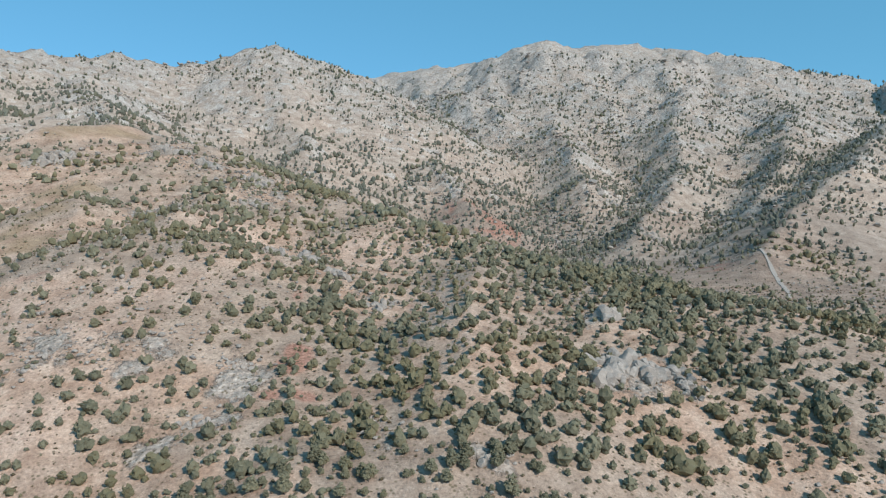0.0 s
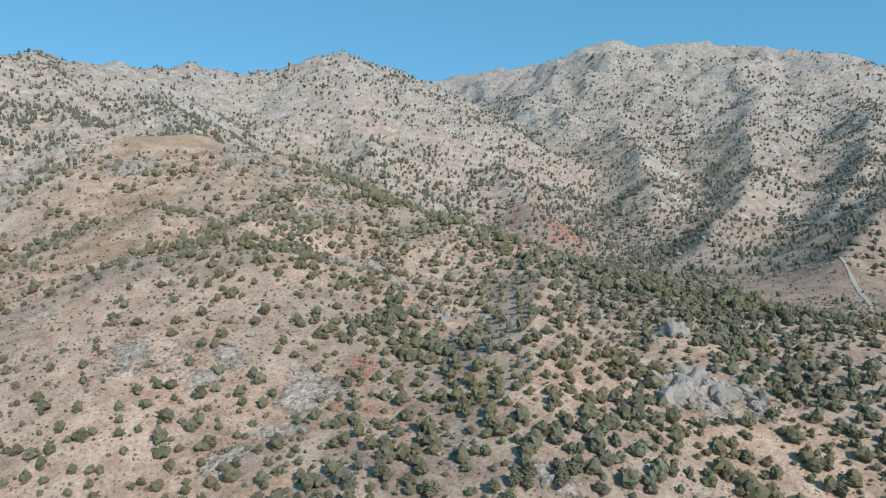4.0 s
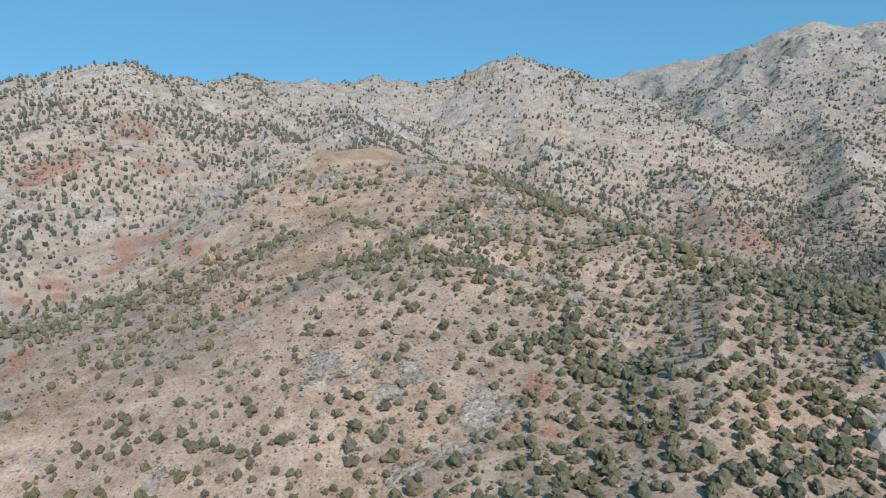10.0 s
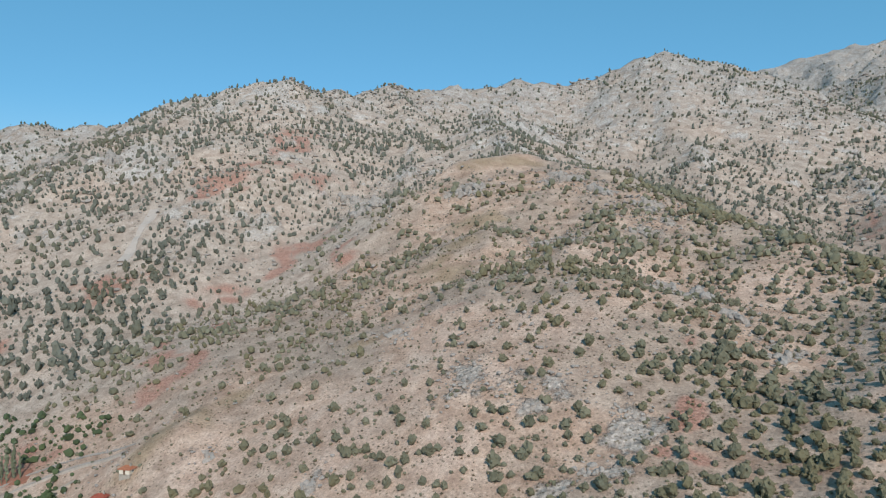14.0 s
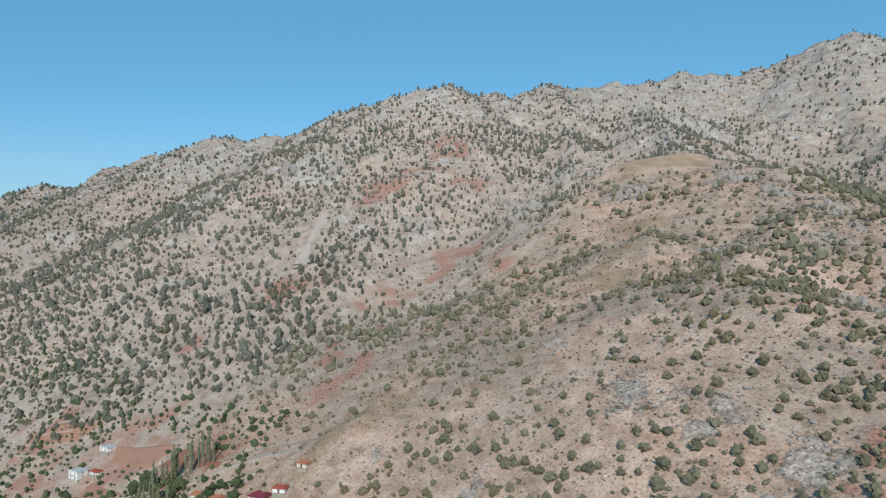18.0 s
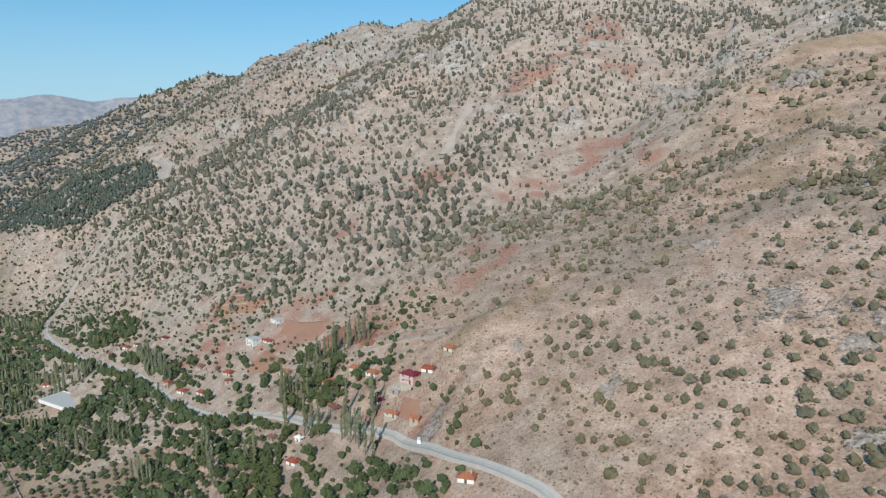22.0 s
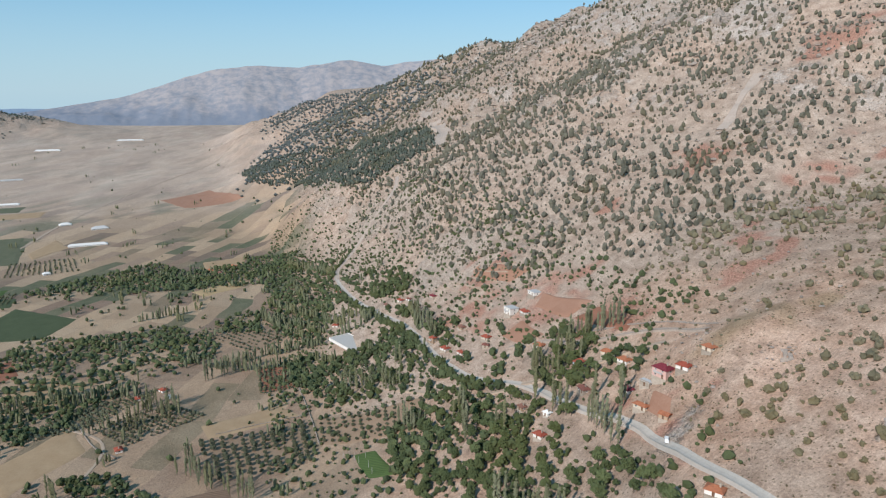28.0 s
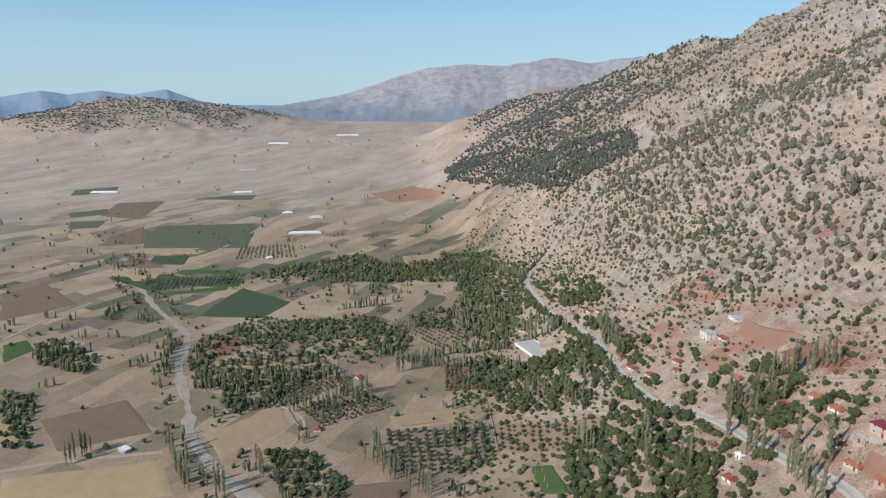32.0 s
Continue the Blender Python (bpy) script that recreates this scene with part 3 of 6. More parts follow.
def stony(name, a, b, rough=0.9, scale=0.35):
    g = Nodes(name, rough)
    p = g.place()
    mixed = g.mix(0.5, g.ramp(g.noise(p, scale, 5, 0.65), [(0.3, a), (0.7, b)]), g.ramp(g.noise(p, scale * 8, 3), [(0.3, a), (0.7, b)]))
    g.bump(g.noise(p, 2.2, 3), 0.5, 0.25)
    return g.colour(mixed)


asphalt = stony("pale_worn_asphalt", (0.38, 0.345, 0.30), (0.52, 0.475, 0.42))
dirt = stony("dirt_track", (0.34, 0.25, 0.18), (0.47, 0.38, 0.30))
gravel = stony("stream_gravel", (0.26, 0.20, 0.155), (0.48, 0.405, 0.34), scale=0.18)
scree = stony("pale_scree", (0.36, 0.29, 0.24), (0.47, 0.40, 0.34))

MAIN_ROAD = ((-114, 148), (-153, 151), (-166, 152), (-177, 151), (-193, 151), (-213, 150), (-238, 153), (-265, 156), (-282, 155), (-307, 150), (-338, 146), (-372, 143), (-395, 139), (-442, 122), (-477, 117), (-519, 112), (-567, 110), (-616, 106), (-679, 91), (-755, 75), (-820, 67), (-880, 62), (-925, 66), (-955, 84), (-985, 104), (-1008, 128), (-1030, 155), (-1060, 172), (-1100, 180))
STREAM = ((-1090, -585), (-1030, -550), (-950, -500), (-908, -464), (-846, -423), (-791, -376), (-734, -325), (-660, -309), (-605, -282), (-558, -255), (-507, -234), (-468, -204), (-441, -179), (-405, -140), (-370, -100))
FARM_ROAD = ((-1010, -476), (-1068, -461), (-1263, -440), (-1533, -436), (-1735, -410), (-2105, -350), (-2530, -224), (-2942, -71))
ribbon("road", MAIN_ROAD, 4.2, asphalt, "pale village road winding along the foot of the slope")
ribbon("mountain_road", MAIN_ROAD[-8:], 6.0, scree, "pale unpaved road in bends up the mountain foot", lift=0.6)
SCARS = (((-1117, 251), (-1202, 283), (-1234, 278), (-1285, 283)), ((-1337, 281), (-1367, 282), (-1427, 289)), ((-630, 471), (-608, 436), (-587, 413), (-574, 394)))
ribbon("quarry_scar", ((-1117, 251), (-1202, 283), (-1234, 278), (-1285, 283)), 18, scree, "pale scraped scar on the mountain foot", lift=0.9, ragged=1.0, seed=15)
ribbon("quarry_scar", ((-1337, 281), (-1367, 282), (-1427, 289)), 16, scree, "pale scraped scar on the mountain foot", lift=0.9, ragged=1.0, seed=16)
ribbon("farm_road", FARM_ROAD, 6.0, dirt, "straight pale farm road across the plain")
ribbon("farm_track", ((-640, -535), (-707, -531), (-785, -526), (-854, -506)), 5.0, dirt, "dirt track between the fields", seed=3)
ribbon("farm_track", ((-430, -390), (-446, -350), (-464, -310), (-479, -242)), 4.0, dirt, "dirt track between the fields", seed=4)
ribbon("village_lane", ((-394, 137), (-380, 148), (-357, 161), (-353, 172), (-340, 186), (-318, 196)), 4.5, dirt, "earth lane climbing between the village houses", seed=5)
ribbon("village_lane", ((-530, 62), (-470, 92), (-425, 110), (-394, 134)), 3.5, dirt, "earth lane climbing between the village houses", seed=6)
ribbon("village_lane", ((-699, 82), (-680, 60), (-668, 40), (-640, 22)), 4.0, dirt, "earth lane climbing between the village houses", seed=7)
ribbon("field_path", ((-570, -185), (-545, -150), (-515, -140), (-470, -150)), 2.5, dirt, "pale path beside a field", seed=8)
ribbon("stream_bed", STREAM, 8, gravel, "dry gravel stream bed winding past the fields", lift=0.2, ragged=1.1, seed=9)
ribbon("gully_bed", ((259, 591), (249, 540), (224, 460), (205, 425)), 2.6, scree, "pale stony gully in the valley", ragged=0.9, seed=10)
ribbon("scree_chute", ((-630, 471), (-608, 436), (-587, 413), (-574, 394)), 9, scree, "pale scree chute on the slope", lift=0.5, ragged=0.8, seed=11)
ribbon("stony_wash", ((-300, 208), (-345, 204), (-390, 178), (-420, 172), (-455, 150)), 3.2, gravel, "stony wash beside the village", ragged=0.7, seed=12)


def soil(name, a, b, row=0.0, heading=0.0):
    g = Nodes(name, 0.95)
    p = g.place()
    c = g.ramp(g.noise(p, 0.08, 6, 0.65), [(0.3, a), (0.7, b)])
    c = g.mix(0.4, c, g.ramp(g.noise(p, 0.9, 4), [(0.3, a), (0.7, b)]))
    if row:
        m = g.node("ShaderNodeMapping", Vector=p, Rotation=(0, 0, radians(heading)))
        w = g.node("ShaderNodeTexWave", Vector=m.outputs[0], Scale=1.0 / row, Distortion=1.2, Detail=2.0)
        c = g.mix(g.math("MULTIPLY", w.outputs["Fac"], 0.35), c, rgb(*[v * 0.62 for v in a]))
        g.bump(w.outputs["Fac"], 0.5, 0.35)
    else:
        g.bump(g.noise(p, 1.4, 4), 0.5, 0.3)
    return g.colour(c)


stubble = soil("stubble", (0.32, 0.215, 0.125), (0.43, 0.31, 0.195))
gold = soil("golden_stubble", (0.36, 0.255, 0.135), (0.46, 0.34, 0.20))
ploughed = soil("ploughed_earth", (0.19, 0.125, 0.085), (0.275, 0.185, 0.13), 7.0, 35)
red_earth = soil("red_earth", (0.25, 0.105, 0.065), (0.36, 0.175, 0.115), 9.0, 15)
red_plain = soil("raked_red_earth", (0.30, 0.155, 0.10), (0.39, 0.225, 0.155))
lucerne = soil("green_crop", (0.055, 0.075, 0.038), (0.085, 0.105, 0.055))
dull_crop = soil("dull_green_crop", (0.090, 0.105, 0.062), (0.150, 0.150, 0.095))
garden = soil("garden_green", (0.06, 0.10, 0.03), (0.10, 0.15, 0.05), 6.0, 40)
orchard_soil = soil("orchard_earth", (0.24, 0.165, 0.11), (0.33, 0.235, 0.16))


def field(corners, material, label, lift=0.35):
    """A field draped over the land between four corners."""
    c = np.array(corners, float)
    long = max(np.linalg.norm(c[0] - c[1]), np.linalg.norm(c[1] - c[2]))
    n = int(np.clip(long / 5, 6, 40))
    u, v = np.meshgrid(np.linspace(0, 1, n), np.linspace(0, 1, n))
    q = ((1 - u) * (1 - v))[..., None] * c[0] + (u * (1 - v))[..., None] * c[1] + (u * v)[..., None] * c[2] + ((1 - u) * v)[..., None] * c[3]
    wob = 2.5
    X, Y = q[..., 0] + wob * fbm(q[..., 0], q[..., 1], 30, 2, 51), q[..., 1] + wob * fbm(q[..., 0], q[..., 1], 30, 2, 57)
    edge = np.minimum.reduce([u, 1 - u, v, 1 - v])
    Z = land(X, Y) + np.where(edge < 1e-6, -0.8, lift)
    i, j = np.meshgrid(np.arange(n - 1), np.arange(n - 1), indexing="ij")
    F = np.stack([i * n + j, i * n + j + 1, (i + 1) * n + j + 1, (i + 1) * n + j], -1).reshape(-1, 4)
    return tagged(new("field", array_mesh("field", np.stack([X, Y, Z], -1), F, material, flat=False)), label, "field", kind="structure")


field(((-507, -222), (-575, -176), (-524, -152), (-464, -194)), stubble, "bare tan stubble field beside the stream bed")
field(((-800, -350), (-934, -333), (-866, -242), (-798, -262)), lucerne, "dark green crop field")
field(((-898, -443), (-939, -351), (-917, -347), (-886, -429)), garden, "narrow bright green crop strip")
field(((-525, -374), (-574, -316), (-510, -260), (-472, -327)), ploughed, "brown ploughed field with furrows")
field(((-435, -345), (-470, -240), (-418, -203), (-400, -329)), gold, "golden stubble field by a dirt track")
field(((-540, -420), (-506, -370), (-480, -362), (-482, -400)), gold, "golden stubble field by a dirt track")
field(((-662, -34), (-654, 12), (-594, 8), (-594, -31)), red_earth, "red tilled earth with young planted rows")
field(((-544, -79), (-568, -9), (-533, 7), (-515, -71)), stubble, "bare tan field with a lone bush")
field(((-438, 33), (-430, 50), (-377, 63), (-393, 41)), garden, "bright green irrigated vegetable plot")
field(((-430, -120), (-435, -43), (-405, -39), (-405, -114)), ploughed, "bare brown plot")
field(((-726, -302), (-745, -276), (-694, -252), (-662, -271)), red_earth, "dark red ploughed plot")
field(((-431, 189), (-420, 206), (-366, 204), (-358, 196)), red_earth, "red raked earth at the foot of the slope", lift=1.0)
field(((-488, 183), (-499, 194), (-430, 208), (-431, 188)), red_plain, "tan fallow field with a lone bush above the village", lift=0.9)
field(((-627, 165), (-630, 180), (-541, 204), (-551, 187)), red_plain, "pale reddish fallow field above the village")
field(((-281, 161), (-291, 171), (-272, 173), (-253, 162)), red_plain, "raw red earth yard above the road")
field(((-527, 11), (-462, 94), (-415, 84), (-470, 14)), orchard_soil, "dry orchard earth")
field(((-514, -76), (-517, 6), (-444, 10), (-443, -62)), orchard_soil, "dry orchard earth")
field(((-783, -105), (-815, -60), (-740, 2), (-700, -40)), orchard_soil, "dry orchard earth")
field(((-640, -250), (-700, -230), (-660, -175), (-605, -205)), stubble, "bare tan stubble field beside the stream bed")
field(((-1306, -660), (-1371, -445), (-1171, -403), (-1163, -591)), dull_crop, "broad dark green crop field on the plain")
field(((-699, -526), (-717, -506), (-684, -471), (-637, -483)), garden, "bright green crop plot by a farm track")
field(((-798, -472), (-821, -448), (-800, -429), (-778, -453)), lucerne, "small dark green crop plot")
field(((-886, -656), (-945, -628), (-842, -518), (-772, -576)), ploughed, "brown ploughed field with furrows")
field(((-975, -560), (-998, -467), (-955, -385), (-905, -460)), lucerne, "dark green planted plot beside the stream bed")
field(((-480, 152), (-484, 172), (-430, 172), (-445, 155)), red_plain, "trodden reddish yard among the houses")
field(((-1359, -660), (-1400, -463), (-1198, -410), (-1187, -595)), dull_crop, "broad dark green crop field on the plain", lift=0.5)
field(((-1115, -547), (-1118, -480), (-1050, -465), (-1053, -532)), lucerne, "dark green crop field", lift=0.5)
field(((-1021, -462), (-1023, -366), (-994, -364), (-999, -465)), garden, "narrow bright green crop strip", lift=0.5)
field(((-975, -466), (-976, -342), (-932, -336), (-938, -477)), lucerne, "dark green planted plot beside the stream bed", lift=0.5)
field(((-1494, -920), (-1558, -858), (-1486, -814), (-1431, -883)), dull_crop, "dull green crop field on the plain", lift=0.5)
field(((-1631, -876), (-1671, -770), (-1425, -719), (-1462, -831)), ploughed, "brown ploughed field with furrows", lift=0.5)
field(((-1400, -864), (-1418, -784), (-1333, -761), (-1316, -815)), dull_crop, "dull green crop field on the plain", lift=0.5)
field(((-1295, -803), (-1280, -732), (-1207, -712), (-1242, -772)), gold, "golden stubble field on the plain", lift=0.5)
field(((-1258, -696), (-1363, -680), (-1196, -603), (-1172, -674)), ploughed, "brown ploughed field with furrows", lift=0.5)
field(((-1165, -584), (-1151, -465), (-1122, -472), (-1131, -623)), gold, "golden stubble field on the plain", lift=0.5)
field(((-1059, -599), (-1098, -553), (-1034, -485), (-1028, -553)), ploughed, "brown ploughed field with furrows", lift=0.5)
field(((-1014, -559), (-1016, -481), (-964, -474), (-951, -499)), gold, "golden stubble field on the plain", lift=0.5)
field(((-1825, -1099), (-1893, -1004), (-1793, -960), (-1725, -1055)), dull_crop, "dull green crop field on the plain", lift=0.5)
field(((-1758, -653), (-1773, -573), (-1688, -560), (-1691, -724)), dull_crop, "dull green crop field on the plain", lift=0.5)
field(((-1667, -621), (-1692, -507), (-1618, -499), (-1594, -608)), stubble, "pale stubble field on the plain", lift=0.5)
field(((-1248, -415), (-1367, -403), (-1290, -360), (-1202, -396)), stubble, "pale stubble field on the plain", lift=0.5)
field(((-1804, -292), (-1916, -185), (-1682, -81), (-1667, -216)), red_plain, "pale reddish fallow field below the pines", lift=0.5)
field(((-1125, -131), (-1153, -58), (-1094, -64), (-1067, -120)), stubble, "pale stubble field on the plain", lift=0.5)
field(((-954, -129), (-1004, -59), (-973, -50), (-924, -110)), gold, "golden stubble field on the plain", lift=0.5)
for upper in range(5):                                  # terraces above the village
    ribbon("terrace_bank", ((-640 + 6 * upper, 150 + 8 * upper), (-598, 158 + 8 * upper), (-556 - 4 * upper, 164 + 9 * upper)), 1.0, dirt, "stony terrace bank above the village", lift=0.6, ragged=0.6, seed=20 + upper)


# ---------------------------------------------------------------- plants
def part(name, mesh, material, parent, label=""):
    """Links a mesh as one part under a thing or another part."""
    if isinstance(mesh, bmesh.types.BMesh):
        me = bpy.data.meshes.new(name)
        mesh.to_mesh(me)
        mesh.free()
        mesh = me
    if material and not mesh.materials:
        mesh.materials.append(material)
    ob = new(name, mesh)
    ob.parent = parent
    return tagged(ob, label) if label else ob


def foliage(name, dark, light, per="island"):
    g = Nodes(name, 0.75)
    p = g.place()
    r = g.island() if per == "island" else g.rand()
    tone = g.math("ADD", g.math("MULTIPLY", r, 0.55), g.math("MULTIPLY", g.noise(p, 0.9, 3), 0.45))
    tone = g.math("ADD", g.math("MULTIPLY", tone, 0.7), g.math("MULTIPLY", g.noise(p, 3.2, 3, 0.7), 0.3))
    c = g.ramp(tone, [(0.25, dark), (0.72, light)])
    g.bump(g.noise(p, 2.8, 4, 0.75), 0.85, 0.45)
    c = g.mix(g.step(g.noise(p, 0.02, 2), 0.45, 0.65), c, rgb(*[0.5 * (a + b) * k for a, b, k in zip(dark, light, (1.05, 0.98, 0.85))]))
    return g.colour(c)


juniper_green = foliage("juniper_green", (0.124, 0.116, 0.074), (0.230, 0.212, 0.136), "object")
scrub_green = foliage("scrub_green", (0.116, 0.109, 0.071), (0.214, 0.198, 0.130))
# slope trees: their green is lightened a little to hold distance haze
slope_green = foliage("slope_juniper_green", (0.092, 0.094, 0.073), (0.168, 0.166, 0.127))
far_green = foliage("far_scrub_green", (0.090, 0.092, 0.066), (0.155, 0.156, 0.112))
cushion_brown = foliage("cushion_brown", (0.085, 0.066, 0.042), (0.165, 0.130, 0.080))
walnut_green = foliage("walnut_green", (0.050, 0.070, 0.030), (0.115, 0.145, 0.062), "object")
grove_green = foliage("grove_green", (0.044, 0.062, 0.030), (0.100, 0.126, 0.058))
poplar_green = foliage("poplar_green", (0.130, 0.145, 0.088), (0.235, 0.248, 0.155), "object")
poplar_row_green = foliage("poplar_row_green", (0.115, 0.130, 0.078), (0.205, 0.220, 0.135))
olive_green = foliage("olive_green", (0.060, 0.068, 0.042), (0.120, 0.128, 0.080))
# pine green, greyed to take in some distance haze
pine_green = foliage("pine_green", (0.060, 0.078, 0.064), (0.098, 0.116, 0.094))
# the far hill woods: bluish haze of distance painted into their green
hazed_wood_green = foliage("hazed_wood_green", (0.078, 0.098, 0.100), (0.118, 0.138, 0.136))
bark = stony("grey_bark", (0.10, 0.080, 0.060), (0.19, 0.155, 0.12), scale=3.0)


def ico(level):
    bm = bmesh.new()
    bmesh.ops.create_icosphere(bm, subdivisions=level, radius=1.0)
    bm.verts.ensure_lookup_table()
    v = np.array([q.co[:] for q in bm.verts])
    f = np.array([[q.index for q in t.verts] for t in bm.faces])
    bm.free()
    return v, f


ICO1, ICO2 = ico(1), ico(2)
OCTA = (np.array([(1, 0, 0), (-1, 0, 0), (0, 1, 0), (0, -1, 0), (0, 0, 1), (0, 0, -1)], float),
        np.array([(0, 2, 4), (2, 1, 4), (1, 3, 4), (3, 0, 4), (2, 0, 5), (1, 2, 5), (3, 1, 5), (0, 3, 5)]))


def tuft_crown(name, blobs, tufts, size, rng, tall=1.0):
    """A crown: a dark core of rounded boughs, covered with many small leafy tufts."""
    V, F, at = [], [], 0
    for x, y, z, r in blobs:
        v = ICO1[0] * r * 0.86 * (1 + 0.18 * rng.standard_normal((len(ICO1[0]), 1)))
        v[:, 2] *= tall
        V.append(v + (x, y, z))
        F.append(ICO1[1] + at)
        at += len(v)
    weight = np.array([b[3] ** 2 for b in blobs])
    pick = rng.choice(len(blobs), tufts, p=weight / weight.sum())
    for k in pick:
        x, y, z, r = blobs[k]
        d = rng.standard_normal(3)
        d /= np.linalg.norm(d)
        if d[2] < -0.4:
            d[2] *= -1
        c = np.array((x, y, z)) + d * r * rng.uniform(0.80, 1.10) * (1, 1, tall)
        s = size * rng.uniform(0.6, 1.35)
        v = OCTA[0] * s * rng.uniform(0.55, 1.2, (6, 1)) * (1, 1, 0.85 * tall)
        a = rng.uniform(0, 6.28)
        rot = np.array([(math.cos(a), -math.sin(a), 0), (math.sin(a), math.cos(a), 0), (0, 0, 1)])
        V.append(v @ rot.T + c)
        F.append(OCTA[1] + at)
        at += 6
    return array_mesh(name, np.vstack(V), np.vstack(F))


def trunk_mesh(name, height, r, limbs, rng, lean=0.1):
    """A tapered trunk that bends a little, with limbs rising from it."""
    V, F, at = [], [], 0

    def tube(points, radii):
        nonlocal at
        n = 6
        for p, q in zip(points, radii):
            for k in range(n):
                a = 2 * math.pi * k / n
                V.append((p[0] + q * math.cos(a), p[1] + q * math.sin(a), p[2]))
        for i in range(len(points) - 1):
            for k in range(n):
                F.append((at + i * n + k, at + i * n + (k + 1) % n, at + (i + 1) * n + (k + 1) % n, at + (i + 1) * n + k))
        at += n * len(points)

    bx, by = rng.uniform(-lean, lean, 2) * height
    tube([(0, 0, -0.6), (0, 0, 0.15), (bx * 0.4, by * 0.4, height * 0.5), (bx, by, height)], [r * 1.35, r, r * 0.75, r * 0.35])
    for k in range(limbs):
        a = 2 * math.pi * (k + rng.uniform(0, 0.6)) / max(limbs, 1)
        z = height * rng.uniform(0.40, 0.75)
        o = height * rng.uniform(0.25, 0.45)
        tube([(bx * 0.5, by * 0.5, z), (bx * 0.5 + o * 0.5 * math.cos(a), by * 0.5 + o * 0.5 * math.sin(a), z + o * 0.4),
              (bx * 0.5 + o * math.cos(a), by * 0.5 + o * math.sin(a), z + o)], [r * 0.45, r * 0.3, r * 0.12])
    return array_mesh(name, V, F)


def plant_kind(name, crowns, trunks, crown_mat, trunk_mat):
    for m in crowns:
        m.materials.append(crown_mat)
    for m in trunks:
        m.materials.append(trunk_mat)

    def place(x, y, scale, turn, label, category, group, stretch=1.0, k=0):
        root = new(name)
        root.location = (x, y, land_at(x, y) - 0.1)
        root.rotation_euler = (0, 0, turn)
        root.scale = (scale, scale, scale * stretch)
        root.empty_display_size = 0.5
        part("trunk", trunks[k % len(trunks)], None, root)
        part("crown", crowns[k % len(crowns)], None, root)
        return tagged(root, label, category, group)
    return place


prng = np.random.default_rng(7)


def juniper_crown(i):
    lobes = 3 + i % 3
    b = [(0, 0, 1.7, 1.35), (0, 0, 2.9, 0.95)]
    for k in range(lobes):
        a = 2 * math.pi * k / lobes + prng.uniform(0, 0.8)
        b.append((0.85 * math.cos(a), 0.85 * math.sin(a), prng.uniform(1.0, 2.0), prng.uniform(0.75, 1.1)))
    return tuft_crown("juniper_crown", b, 110, 0.36, prng)


def broad_crown(i):
    b = [(0, 0, 5.2, 2.3)]
    n = 6 + i % 3
    for k in range(n):
        a = 2 * math.pi * k / n + prng.uniform(0, 0.6)
        b.append((2.0 * math.cos(a), 2.0 * math.sin(a), prng.uniform(3.2, 5.6), prng.uniform(1.2, 1.8)))
    b.append((0.4, -0.3, 7.0, 1.4))
    return tuft_crown("broad_crown", b, 120, 0.72, prng)


def poplar_crown(i):
    b = []
    for k in range(11):
        z = 2.2 + k * 1.75
        r = 1.0 * math.sin(math.pi * min(1, (k + 1.6) / 13.0)) ** 0.7
        b.append((prng.uniform(-0.3, 0.3), prng.uniform(-0.3, 0.3), z, r))
    return tuft_crown("poplar_crown", b, 85, 0.58, prng, tall=1.35)


def round_crown(i):
    b = [(0, 0, 2.3, 1.25)] + [(0.8 * math.cos(a), 0.8 * math.sin(a), 2.0 + 0.3 * math.sin(3 * a), 0.85) for a in (0.3, 1.9, 3.4, 5.0)]
    return tuft_crown("orchard_crown", b, 80, 0.36, prng)


place_juniper = plant_kind("juniper", [juniper_crown(i) for i in range(6)], [trunk_mesh("juniper_trunk", 1.9, 0.16, 3, prng) for i in range(3)], juniper_green, bark)
place_broad = plant_kind("broadleaf_tree", [broad_crown(i) for i in range(5)], [trunk_mesh("broad_trunk", 4.6, 0.32, 5, prng) for i in range(3)], walnut_green, bark)
place_poplar = plant_kind("poplar", [poplar_crown(i) for i in range(5)], [trunk_mesh("poplar_trunk", 17.0, 0.26, 4, prng, 0.01) for i in range(2)], poplar_green, bark)
place_orchard = plant_kind("orchard_tree", [round_crown(i) for i in range(4)], [trunk_mesh("orchard_trunk", 1.6, 0.12, 3, prng) for i in range(2)], olive_green, bark)


def jitter_grid(x0, x1, y0, y1, step, seed):
    rng = np.random.default_rng(seed)
    gx, gy = np.meshgrid(np.arange(x0, x1, step), np.arange(y0, y1, step))
    x = gx.ravel() + rng.uniform(-0.5, 0.5, gx.size) * step
    y = gy.ravel() + rng.uniform(-0.5, 0.5, gx.size) * step
    return x, y, rng


def inside(x, y, poly):
    ok = np.zeros(x.shape, bool)
    for (x0, y0), (x1, y1) in zip(poly, poly[1:] + poly[:1]):
        cross = ((y0 > y) != (y1 > y)) & (x < (x1 - x0) * (y - y0) / (y1 - y0 + 1e-9) + x0)
        ok ^= cross
    return ok


def near_line(x, y, pts):
    best = np.full(x.shape, 1e9)
    for (x0, y0), (x1, y1) in zip(pts, pts[1:]):
        dx, dy = x1 - x0, y1 - y0
        s = np.clip(((x - x0) * dx + (y - y0) * dy) / (dx * dx + dy * dy), 0, 1)
        best = np.minimum(best, np.hypot(x - x0 - s * dx, y - y0 - s * dy))
    return best


def seen(x, y):
    """The half of the country that the craft turns past."""
    a = np.degrees(np.arctan2(-x, y))
    return (a > -42) & (a < 136)


